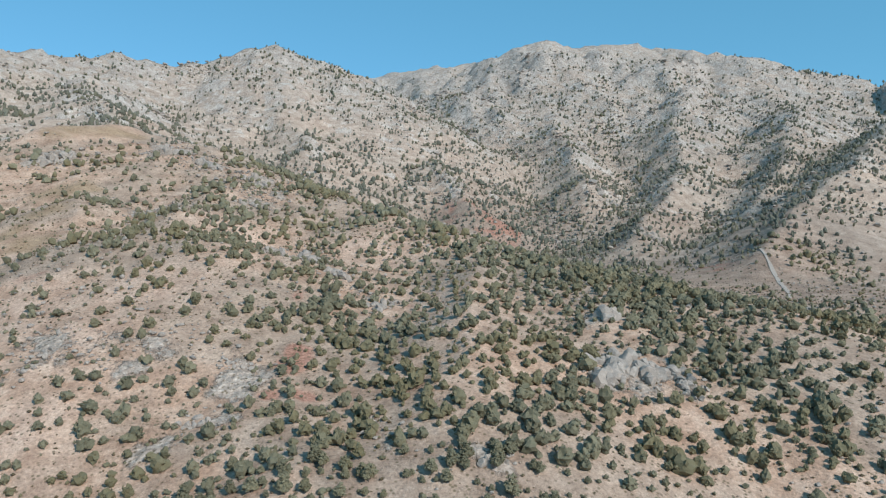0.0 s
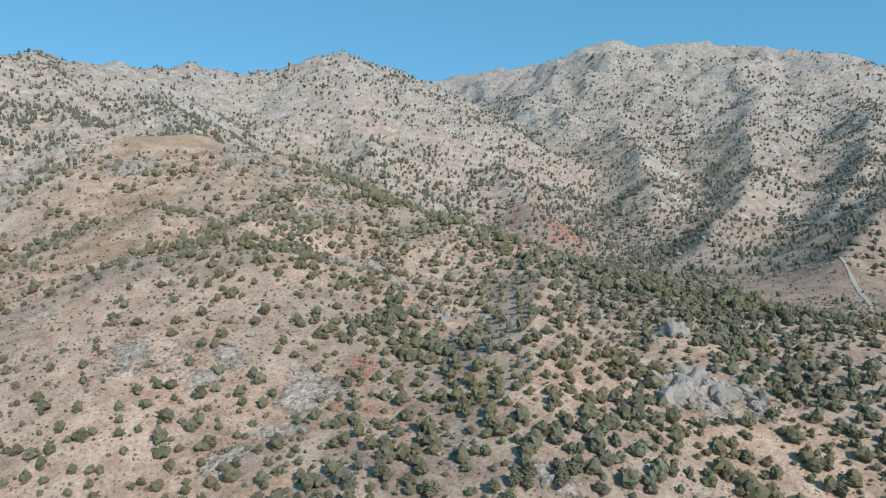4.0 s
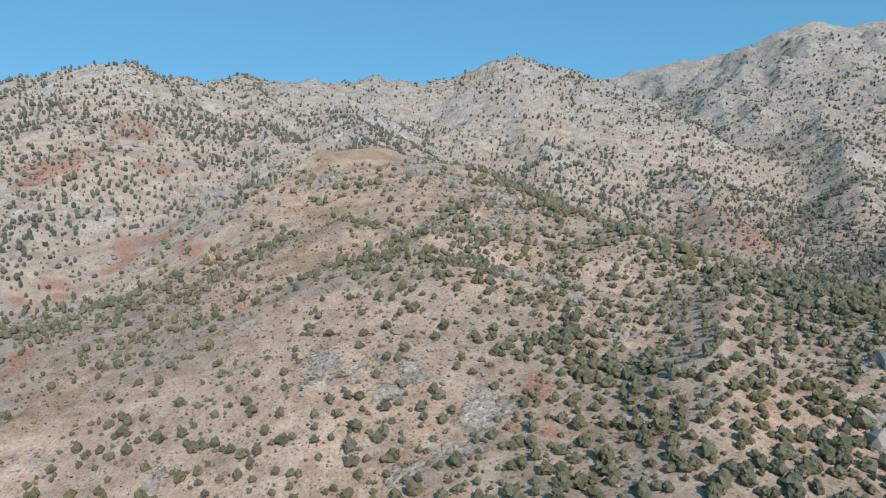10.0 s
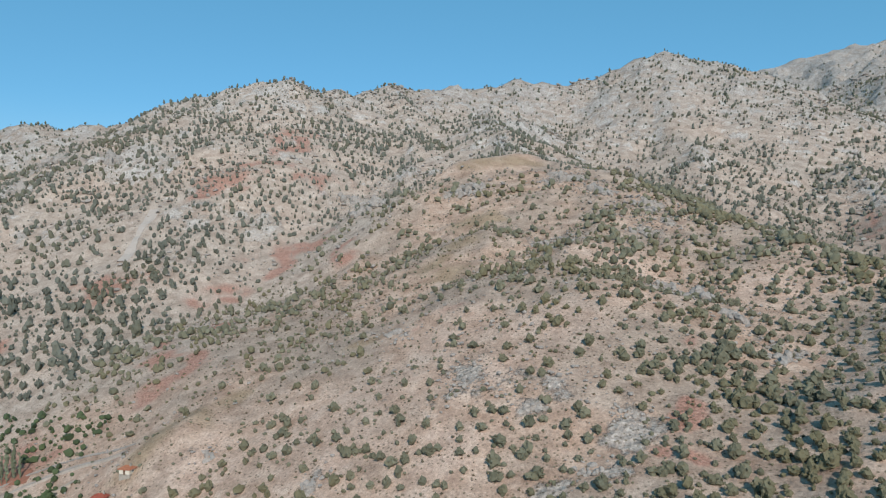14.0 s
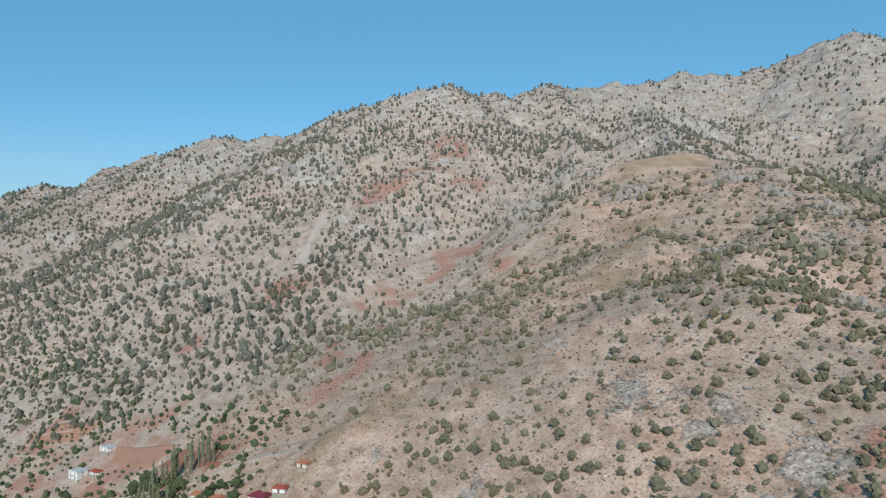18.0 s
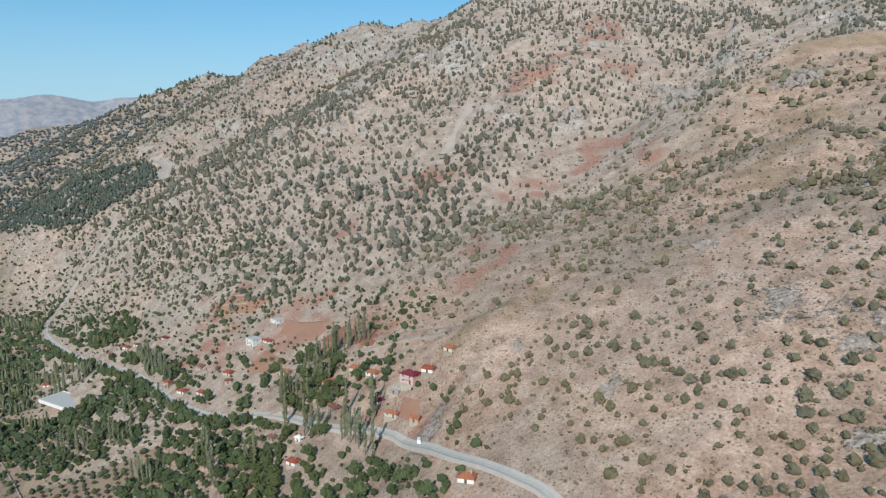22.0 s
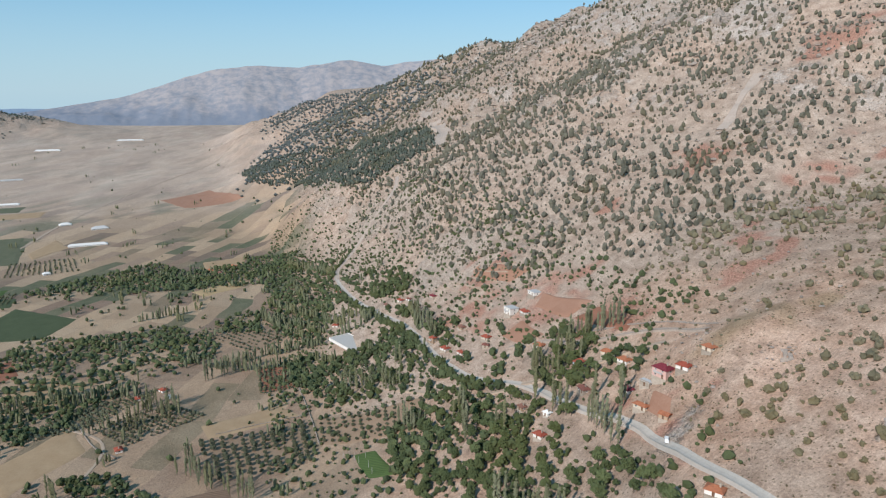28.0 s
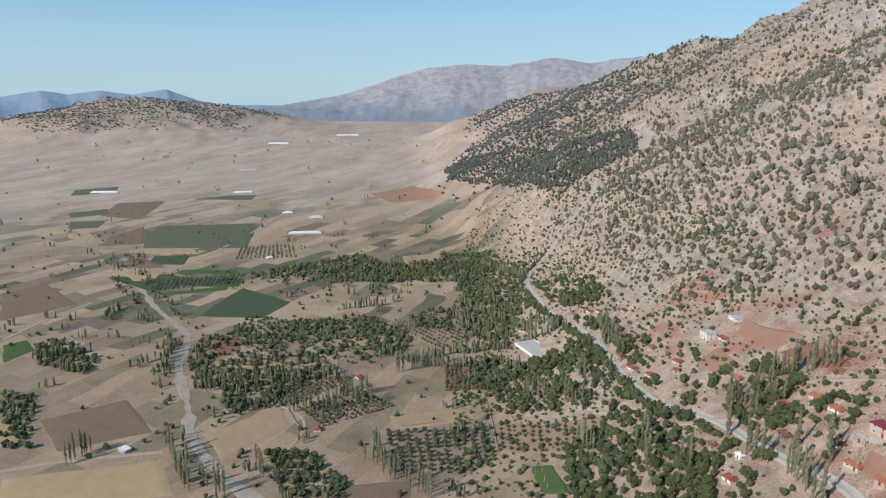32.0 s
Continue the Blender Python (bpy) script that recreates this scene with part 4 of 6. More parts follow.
def scatter(name, label, category, x, y, radius, height, template, material, rng, lift=0.30, rough=0.22, pointed=0.0):
    """Many plants in one mesh: each a lumpy crown of its own size, on the ground."""
    if isinstance(template, list):                      # share the plants out among the templates
        meshes = []
        for i, one in enumerate(template):
            q = slice(i, None, len(template))
            meshes.append(crown_arrays(x[q], y[q], radius[q], height[q], one, rng, 0.14, pointed))
        at = np.cumsum([0] + [len(v) for v, _ in meshes])
        V, F = np.vstack([v for v, _ in meshes]), np.vstack([f + a for (_, f), a in zip(meshes, at)])
    else:
        V, F = crown_arrays(x, y, radius, height, template, rng, rough, pointed)
    ob = new(name, array_mesh(name, V, F, material))
    return tagged(ob, label, category, kind="stuff")


def crown_arrays(x, y, radius, height, template, rng, rough, pointed):
    tv, tf = template
    n, k = len(x), len(tv)
    z = land(x, y)
    a = rng.uniform(0, 6.283, n)
    lump = 1 + 0.6 * rough * rng.standard_normal((n, k))
    for _ in range(3):                                  # each crown bulges its own way
        d = rng.standard_normal((n, 1, 3))
        d /= np.linalg.norm(d, axis=2, keepdims=True)
        lump = lump + 0.9 * rough * (np.clip((d * tv[None]).sum(-1), 0, 1) ** 2 - 0.25)
    v = tv[None] * lump[..., None]
    up = (v[..., 2] + 1) * 0.5
    narrow = 1 - pointed * np.clip(up, 0, 1)
    sx = radius * rng.uniform(0.8, 1.2, n)
    sy = radius * rng.uniform(0.8, 1.2, n)
    px, py = v[..., 0] * narrow * sx[:, None], v[..., 1] * narrow * sy[:, None]
    ca, sn = np.cos(a)[:, None], np.sin(a)[:, None]
    V = np.stack([px * ca - py * sn + x[:, None], px * sn + py * ca + y[:, None], z[:, None] + (up - 0.12) * height[:, None]], -1)
    F = (tf[None] + (np.arange(n) * k)[:, None, None]).reshape(-1, 3)
    return V.reshape(-1, 3), F


def bush_template(rng, tufts, ragged):
    """A leafy crown of unit radius: an uneven dome of ragged facets with tufts standing out of it."""
    v = ICO2[0].copy()
    lump = 0.80 + ragged * rng.uniform(-1, 1, len(v))
    for _ in range(3):
        d = rng.standard_normal(3)
        d /= np.linalg.norm(d)
        lump = lump + 0.20 * np.clip(v @ d - 0.35, 0, 1)
    V, F, at = [v * lump[:, None]], [ICO2[1]], len(v)
    for k in range(tufts):
        d = rng.standard_normal(3)
        d /= np.linalg.norm(d)
        d[2] = abs(d[2]) * 1.25 - 0.25
        s = rng.uniform(0.16, 0.34)
        V.append(OCTA[0] * s * rng.uniform(0.5, 1.3, (6, 1)) + d * rng.uniform(0.72, 0.95))
        F.append(OCTA[1] + at)
        at += 6
    return np.vstack(V), np.vstack(F)


BUSHES = [bush_template(prng, 11, 0.28) for i in range(8)]
CROWNS = [bush_template(prng, 6, 0.30) for i in range(8)]
SMALL = [(ICO1[0] * (0.9 + 0.26 * prng.uniform(-1, 1, (len(ICO1[0]), 1))), ICO1[1]) for i in range(8)]
TINY = [(OCTA[0] * (1 + 0.20 * prng.uniform(-1, 1, (6, 1))), OCTA[1]) for i in range(8)]


def woody(x, y):
    """Where the trees close up into a wood: the eastern flank and the dark clump on the spur."""
    ragged = 0.75 + 0.9 * fbm(x, y, 26, 3, 108)
    return np.clip(1.25 * spots(x, y, WOODED) * ragged, 0, 1)


def slope_density(x, y):
    """How thickly shrubs and small trees stand on the mountain."""
    z = land(x, y)
    r = np.hypot(x, y)
    d = 0.72 + 0.55 * fbm(x, y, 130, 3, 101) + 0.35 * fbm(x, y, 40, 2, 105)
    d = d + 0.60 * spots(x, y, ((-480, 300, 90), (-620, 270, 100), (-760, 260, 120), (-900, 270, 120), (-420, 280, 50)))
    d = d + 0.85 * woody(x, y) - 0.30 * spots(x, y, SANDY) * (x > -60)
    d = d - 0.9 * spots(x, y, GRASSY) - 0.45 * spots(x, y, REDDISH) - 0.35 * spots(x, y, ROCKY)
    valley = spots(x, y, ((60, 560, 90), (-40, 640, 90), (60, 760, 110), (-80, 820, 100), (150, 880, 120), (0, 960, 120), (220, 720, 90), (300, 620, 80), (330, 720, 90), (240, 860, 110), (120, 980, 110)))
    d = d + 0.55 * valley
    d = d - 0.25 * smooth(z, 480, 660) - 0.55 * smooth(z, 690, 860) * smooth(r, 1500, 1900) - 0.10 * smooth(x, 60, 200) * smooth(y, 470, 560) * (1 - smooth(y, 850, 1000))
    d = d + 0.45 * smooth(-x, 420, 520) * (1 - smooth(z, 300, 420))
    off_plain = smooth(z - fan(x, y), 3, 18) + smooth(z, 105, 135)
    d = d - 1.1 * spots(x, y, ((-89, 387, 10), (-63, 349, 9), (-51, 336, 7), (66, 294, 4), (57, 249, 8), (74, 251, 9), (-28, 307, 6), (112, 311, 3)))
    d = d - 0.45 * smooth(x, 130, 200) * smooth(y, 380, 460) * (1 - smooth(y, 640, 760))
    face = smooth(-x - 0.2 * (y - 260), 80, 190) * (1 - smooth(-x, 400, 500)) * (1 - smooth(y, 640, 720))
    d = d - 0.18 * face - 0.30 * on_spur(x, y) * smooth(y, 370, 470) * smooth(-x - 0.2 * (y - 260), 20, 80)
    low = np.clip(off_plain, 0, 1)
    west = smooth(-x, 500, 580) * smooth(y + 20 * fbm(x, y, 60, 2, 109), 140, 205)
    return np.clip(d, 0.02, 1.15) * np.clip(low + 0.95 * west, 0, 1), r



# shrubs near the craft stand singly, the rest as one cover
sx_, sy_, srng = jitter_grid(-430, 330, 130, 660, 4.9, 201)
dens, sr = slope_density(sx_, sy_)
keep = (srng.uniform(0, 1, sx_.size) < dens * 0.95 * np.interp(sr, (330, 660), (1.0, 0.6))) & seen(sx_, sy_) & (sr < 660) & (near_line(sx_, sy_, MAIN_ROAD) > 6)
nx, ny, nr = sx_[keep], sy_[keep], sr[keep]
order = np.argsort(nr + 60 * (nx < -330))
singles = order[:300]
for k, i in enumerate(singles):
    big = (0.50 + 0.95 * srng.uniform(0, 1) ** 1.3) * (0.92 + 0.3 * float(woody(nx[i:i + 1], ny[i:i + 1])[0]))
    tone = ("grey-green rounded juniper on the dry slope", "low dark green juniper bush among stones")[k % 2 if big < 0.9 else 0]
    place_juniper(nx[i], ny[i], big, srng.uniform(0, 6.28), tone, "juniper", "junipers on the near spur", srng.uniform(0.85, 1.2), k)
rest = order[300:]
rad = (0.62 + 1.65 * srng.uniform(0, 1, len(rest)) ** 1.5) * (0.85 + 0.25 * dens[keep][rest]) + 1.35 * woody(nx[rest], ny[rest]) * srng.uniform(0.2, 1, len(rest))
face = smooth(-nx[rest] - 0.2 * (ny[rest] - 260), 40, 120) * (1 - smooth(-nx[rest], 400, 500))
rad = rad + face * srng.uniform(-0.1, 0.75, len(rest))
rad = rad * np.interp(nr[rest], (330, 660), (1.0, 1.4))
tall_by = srng.uniform(1.6, 2.4, len(rest))
close = nr[rest] < 400
for some, name, label, shape in ((close, "juniper_scrub", "grey-green juniper scrub dotted over the spur", BUSHES), (~close, "upper_juniper_scrub", "grey-green junipers on the upper spur", SMALL)):
    scatter(name, label, "shrubs", nx[rest][some], ny[rest][some], rad[some], (rad * tall_by)[some], shape, scrub_green, srng, pointed=0.12)

fx, fy, frng = jitter_grid(-2300, 1300, 110, 2650, 7.2, 203)
dens, fr = slope_density(fx, fy)
west_wood = spots(fx, fy, ((-480, 290, 70), (-620, 260, 90), (-760, 250, 110), (-900, 260, 120), (-1060, 290, 110), (-560, 340, 70))) * np.clip(0.7 + fbm(fx, fy, 50, 3, 119), 0, 1)
keep = (frng.uniform(0, 1, fx.size) < (dens * 0.80 + 0.5 * west_wood * (dens > 0.3)) * np.interp(fr, (500, 800, 1300, 2500), (1.6, 1.5, 0.75, 0.32)) * np.clip(0.85 + 1.1 * fbm(fx, fy, 55, 3, 133), 0.25, 1.3)) & seen(fx, fy) & (((fr >= 660) | (fx < -430)) & ~((fx > -430) & (fx < 330) & (fy > 130) & (fy < 660) & (fr < 660)))
keep &= (near_line(fx, fy, MAIN_ROAD) > 8)
for scar in SCARS:
    keep &= near_line(fx, fy, scar) > 10
thick = np.clip(0.8 * dens[keep] + 0.7 * west_wood[keep], 0, 1.4)
fx, fy, fr = fx[keep], fy[keep], fr[keep]
rad = (0.75 + (1.1 + 1.3 * thick) * frng.uniform(0, 1, fx.size) ** 1.6) * np.interp(fr, (400, 800, 1300, 2500), (0.98, 1.04, 1.3, 1.9))
hgt = rad * frng.uniform(1.8, 3.1, fx.size)
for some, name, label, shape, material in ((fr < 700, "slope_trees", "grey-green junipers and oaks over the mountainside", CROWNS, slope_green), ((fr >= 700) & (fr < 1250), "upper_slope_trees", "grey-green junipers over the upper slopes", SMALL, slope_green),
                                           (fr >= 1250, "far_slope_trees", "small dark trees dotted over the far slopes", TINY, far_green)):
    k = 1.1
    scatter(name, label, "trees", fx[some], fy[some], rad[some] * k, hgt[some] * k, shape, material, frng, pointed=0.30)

# low bushes, knee to man high, all over the spur
lx, ly, lrng = jitter_grid(-430, 330, 130, 600, 4.3, 209)
keep = (lrng.uniform(0, 1, lx.size) < 0.20 + 0.42 * np.clip(fbm(lx, ly, 55, 3, 115) + 0.25, 0, 1)) & seen(lx, ly) & (land(lx, ly) > 98) & (near_line(lx, ly, MAIN_ROAD) > 5)
lx, ly = lx[keep], ly[keep]
rad = 0.45 + 0.8 * lrng.uniform(0, 1, lx.size) ** 1.8
scatter("low_bushes", "low grey-green bushes scattered over stony soil", "shrubs", lx, ly, rad, rad * lrng.uniform(1.2, 2.0, lx.size), SMALL, scrub_green, lrng)

# thorn cushions between the shrubs
cx, cy, crng = jitter_grid(-430, 330, 130, 560, 3.0, 205)
keep = (crng.uniform(0, 1, cx.size) < 0.10 + 0.45 * np.clip(fbm(cx, cy, 35, 3, 111) + 0.1, 0, 1)) & seen(cx, cy) & (np.hypot(cx, cy) < 560) & (land(cx, cy) > 100) & (near_line(cx, cy, MAIN_ROAD) > 5)
cx, cy = cx[keep], cy[keep]
rad = 0.28 + 0.50 * crng.uniform(0, 1, cx.size) ** 2
scatter("thorn_cushions", "dry brown thorn cushions on bare soil", "low shrubs", cx, cy, rad, rad * 1.5, TINY, cushion_brown, crng)

# boulders and broken limestone
bx, by, brng = jitter_grid(-480, 330, 130, 640, 2.8, 207)
chance = np.clip(1.1 * spots(bx + 8 * fbm(bx, by, 20, 2, 121), by, ROCKY) + 0.34 * np.clip(fbm(bx, by, 60, 3, 125) + 0.10, 0, 1), 0, 0.9)
keep = (brng.uniform(0, 1, bx.size) < chance) & seen(bx, by) & (land(bx, by) > 100)
bx, by = bx[keep], by[keep]
rad = 0.22 + 1.1 * brng.uniform(0, 1, bx.size) ** 2.2
limestone = stony("grey_limestone", (0.190, 0.163, 0.140), (0.44, 0.385, 0.333), scale=0.6)
scatter("boulders", "grey limestone boulders and broken ledges", "rocks", bx, by, rad, rad * brng.uniform(0.9, 1.7, bx.size), ICO1, limestone, brng, rough=0.30)


# broken limestone and small crags over the higher slopes
bx, by, brng = jitter_grid(-1900, 1000, 300, 2300, 6.5, 213)
br, bz = np.hypot(bx, by), land(bx, by)
chance = np.clip(1.5 * (fbm(bx, by, 120, 4, 127) + 0.02) * np.clip(0.55 + fbm(bx, by, 26, 2, 129), 0, 1) + 0.7 * spots(bx, by, FAR_ROCKY), 0, 0.8)
chance = chance * np.interp(br, (430, 620, 1300, 2300), (0.0, 0.8, 0.7, 0.35)) * smooth(bz, 150, 260) * (1 - 0.9 * spots(bx, by, GRASSY))
keep = (brng.uniform(0, 1, bx.size) < chance) & seen(bx, by)
bx, by, br = bx[keep], by[keep], br[keep]
rad = (0.8 + 2.6 * brng.uniform(0, 1, bx.size) ** 2.2) * np.interp(br, (500, 1200, 2300), (0.9, 1.5, 2.6))
ROCKS = [(ICO1[0] * (0.85 + 0.4 * brng.uniform(-1, 1, (len(ICO1[0]), 1))), ICO1[1]) for i in range(6)]
scatter("crag_field", "pale grey limestone crags and broken rock on high slopes", "rocks", bx, by, rad, rad * brng.uniform(0.7, 1.5, bx.size), ROCKS, limestone, brng)


def outcrop(x, y, long, deep, high, turn, rocks, label, seed):
    """A crag: angular blocks of limestone piled along a ledge."""
    rng = np.random.default_rng(seed)
    root = new("rock_outcrop")
    root.location = (x, y, land_at(x, y))
    root.rotation_euler = (0, 0, radians(turn))
    c, s = math.cos(radians(turn)), math.sin(radians(turn))
    for k in range(rocks):
        u = rng.uniform(-0.5, 0.5)
        px, py = u * long, rng.uniform(-0.5, 0.5) * deep
        size = high * (1 - 1.2 * u * u) * rng.uniform(0.22, 0.75)
        v = ICO2[0] * (size * rng.uniform(0.9, 1.5), size * rng.uniform(0.7, 1.1), size * rng.uniform(0.8, 1.25))
        for _ in range(9):                              # split off along flat faces
            d = rng.standard_normal(3)
            d /= np.linalg.norm(d)
            v = v - np.clip(v @ d - size * rng.uniform(0.42, 0.72), 0, None)[:, None] * d
        v = v * (1 + 0.09 * rng.standard_normal((len(v), 1)))
        gz = land_at(x + c * px - s * py, y + s * px + c * py) - root.location.z
        part("rock", array_mesh("rock", v + (px, py, gz + size * 0.12), ICO2[1], limestone), None, root)
    tagged(root, label, "rock outcrop", "crags on the spur")


outcrop(60, 252, 26, 14, 8, 20, 36, "broad grey limestone crag with a shaded foot", 1)
outcrop(75, 251, 24, 12, 5.5, -10, 26, "grey limestone crag among junipers", 2)
outcrop(66, 294, 9, 6, 7.5, 60, 12, "dark standing limestone block among trees", 3)
outcrop(-89, 381, 22, 6, 5, -25, 22, "pale limestone ledge on the slope", 4)
outcrop(-73, 378, 14, 5, 6.5, -40, 16, "pale limestone ledge on the slope", 5)
outcrop(-53, 339, 14, 5, 5, -40, 14, "pale limestone ledge on the slope", 6)
outcrop(-29, 307, 12, 8, 4, 10, 14, "small grey crag above red soil", 7)
outcrop(-226, 586, 34, 14, 7, -40, 22, "grey crags on the shoulder of the knoll", 8)
outcrop(-188, 562, 34, 12, 7, -35, 20, "grey crags on the shoulder of the knoll", 9)
outcrop(-142, 527, 30, 10, 5.5, -30, 18, "grey crags on the shoulder of the knoll", 10)
outcrop(-182, 436, 22, 6, 3.5, 10, 16, "low grey ledge across the slope", 11)
outcrop(-129, 463, 20, 6, 4, -20, 14, "low grey ledge across the slope", 12)
outcrop(-298, 553, 18, 10, 7, 50, 14, "grey crag on the steep flank of the spur", 13)
outcrop(-209, 297, 12, 6, 3.5, 30, 12, "small grey crag on the bare spur", 14)
outcrop(-244, 208, 9, 6, 3, 20, 9, "small grey crag on the bare spur", 15)
outcrop(-175, 195, 8, 5, 3, 10, 9, "small grey crag on the bare spur", 16)
outcrop(81, 245, 16, 10, 4, -30, 16, "bare grey limestone knoll in the wood", 17)
outcrop(-77, 220, 12, 8, 2.5, 30, 14, "pale broken limestone on the stony slope", 18)
outcrop(-74, 247, 14, 8, 2.2, -15, 14, "pale broken limestone on the stony slope", 19)
outcrop(-139, 250, 12, 7, 2.2, -15, 12, "pale broken limestone on the stony slope", 20)
outcrop(13, 194, 10, 6, 3.5, 0, 12, "grey limestone blocks among junipers", 21)
outcrop(-476, 594, 26, 12, 8, 20, 18, "grey crags in the steep gully", 22)
outcrop(-440, 661, 26, 12, 7, 40, 18, "grey crags in the steep gully", 23)
outcrop(230, 1011, 44, 14, 11, -30, 22, "long grey crag in the valley", 24)
outcrop(152, 866, 30, 12, 7, -10, 18, "grey crags on the valley side", 25)
outcrop(216, 750, 30, 12, 9, -20, 20, "grey crags on the valley side", 26)
outcrop(111, 325, 16, 8, 4, -10, 14, "low grey ledge in the wood", 27)
outcrop(-939, 542, 46, 16, 15, 10, 22, "pale cliff high on the mountain", 28)
outcrop(-807, 543, 40, 14, 12, -10, 20, "pale cliff high on the mountain", 29)
outcrop(-904, 477, 34, 14, 10, 15, 16, "pale cliff high on the mountain", 30)
outcrop(-404, 536, 34, 14, 10, 30, 20, "grey crags in the steep gully", 31)
outcrop(-309, 553, 26, 12, 8, 40, 18, "grey crag on the steep flank of the spur", 32)


# ---------------------------------------------------------------- the village
def coat(name, c, var=0.12, rough=0.85, scale=0.8):
    g = Nodes(name, rough)
    p = g.place()
    a, b = [v * (1 - var) for v in c], [min(1, v * (1 + var)) for v in c]
    tone = g.math("ADD", g.math("MULTIPLY", g.noise(p, scale, 5, 0.65), 0.7), g.math("MULTIPLY", g.rand(), 0.3))
    g.bump(g.noise(p, 6.0, 2), 0.3, 0.05)
    return g.colour(g.ramp(tone, [(0.3, a), (0.75, b)]))


def tiles(name, c):
    g = Nodes(name, 0.8)
    p = g.t.nodes.new("ShaderNodeTexCoord").outputs["Object"]
    w = g.node("ShaderNodeTexWave", Vector=p, Scale=2.2, Distortion=0.6, Detail=1.0)
    tone = g.ramp(g.noise(p, 1.3, 5, 0.7), [(0.28, [v * 0.62 for v in c]), (0.72, [min(1, v * 1.18) for v in c])])
    g.bump(w.outputs["Fac"], 0.6, 0.12)
    return g.colour(g.mix(g.math("MULTIPLY", w.outputs["Fac"], 0.25), tone, rgb(*[v * 0.5 for v in c])))


ROOFS = {"red": tiles("red_roof_tile", (0.42, 0.105, 0.065)), "orange": tiles("orange_roof_tile", (0.50, 0.19, 0.10)), "wine": tiles("wine_red_roof", (0.26, 0.045, 0.06)),
         "brown": tiles("brown_roof_tile", (0.27, 0.11, 0.085)), "grey": coat("grey_sheet_roof", (0.50, 0.50, 0.49)), "white": coat("white_sheet_roof", (0.74, 0.73, 0.70)), "rust": tiles("rusty_sheet_roof", (0.30, 0.15, 0.11))}
WALLS = {"white": coat("white_limewash", (0.74, 0.72, 0.67)), "cream": coat("cream_render", (0.62, 0.54, 0.43)), "pink": coat("pink_render", (0.66, 0.44, 0.38)),
         "stone": coat("rubble_stone", (0.38, 0.33, 0.27), 0.3), "mud": coat("mud_brick", (0.40, 0.29, 0.20), 0.2), "blue": coat("blue_grey_render", (0.40, 0.46, 0.52))}
frame_white = coat("window_frame_white", (0.72, 0.72, 0.70), 0.05)
door_wood = coat("brown_door", (0.16, 0.09, 0.055), 0.2)
glass = Nodes("dark_glass", 0.08)
glass.b.inputs["Specular IOR Level"].default_value = 0.5
glass = glass.colour(rgb(0.030, 0.036, 0.042))
concrete = coat("pale_concrete", (0.47, 0.45, 0.42), 0.14)
steel = coat("galvanised_steel", (0.45, 0.46, 0.46), 0.1, 0.45)


def box(bm, x0, x1, y0, y1, z0, z1):
    v = [bm.verts.new(c) for c in ((x0, y0, z0), (x1, y0, z0), (x1, y1, z0), (x0, y1, z0), (x0, y0, z1), (x1, y0, z1), (x1, y1, z1), (x0, y1, z1))]
    for f in ((0, 3, 2, 1), (4, 5, 6, 7), (0, 1, 5, 4), (1, 2, 6, 5), (2, 3, 7, 6), (3, 0, 4, 7)):
        bm.faces.new([v[i] for i in f])


def box_part(name, parent, material, dims, label=""):
    bm = bmesh.new()
    box(bm, *dims)
    return part(name, bm, material, parent, label)


def window_meshes():
    bm = bmesh.new()
    for d in ((-0.55, 0.55, -0.06, 0.05, -0.65, -0.55), (-0.55, 0.55, -0.06, 0.05, 0.55, 0.65), (-0.55, -0.46, -0.06, 0.05, -0.55, 0.55), (0.46, 0.55, -0.06, 0.05, -0.55, 0.55), (-0.04, 0.04, -0.05, 0.04, -0.55, 0.55)):
        box(bm, *d)
    f = bpy.data.meshes.new("window_frame")
    bm.to_mesh(f)
    bm.free()
    bm = bmesh.new()
    box(bm, -0.46, 0.46, -0.02, 0.02, -0.55, 0.55)
    g = bpy.data.meshes.new("pane")
    bm.to_mesh(g)
    bm.free()
    f.materials.append(frame_white)
    g.materials.append(glass)
    return f, g


WIN_FRAME, WIN_PANE = window_meshes()


def window(root, x, y, z, turn):
    f = new("window", WIN_FRAME)
    f.parent = root
    f.location, f.rotation_euler = (x, y, z), (0, 0, turn)
    p = new("pane", WIN_PANE)
    p.parent = f


def gable_roof(w, d, z, rise, over, hip):
    """A roof of real thickness on a w by d house: gabled, or hipped at its ends."""
    bm = bmesh.new()
    a, b, t = w / 2 + over, d / 2 + over, 0.18
    rx = a - (b * 0.9 if hip else 0.0)
    drop = over * rise / (d / 2)
    rings = []
    for dz in (0.0, -t):
        rings.append([bm.verts.new(c) for c in ((-a, -b, z - drop + dz), (a, -b, z - drop + dz), (a, b, z - drop + dz), (-a, b, z - drop + dz), (-rx, 0, z + rise + dz), (rx, 0, z + rise + dz))])
    top, low = rings
    for f in ((0, 1, 5, 4), (2, 3, 4, 5), (1, 2, 5), (3, 0, 4)):
        bm.faces.new([top[i] for i in f])
        bm.faces.new([low[i] for i in reversed(f)])
    for i, j in ((0, 1), (1, 2), (2, 3), (3, 0)):
        bm.faces.new((low[i], low[j], top[j], top[i]))
    return bm


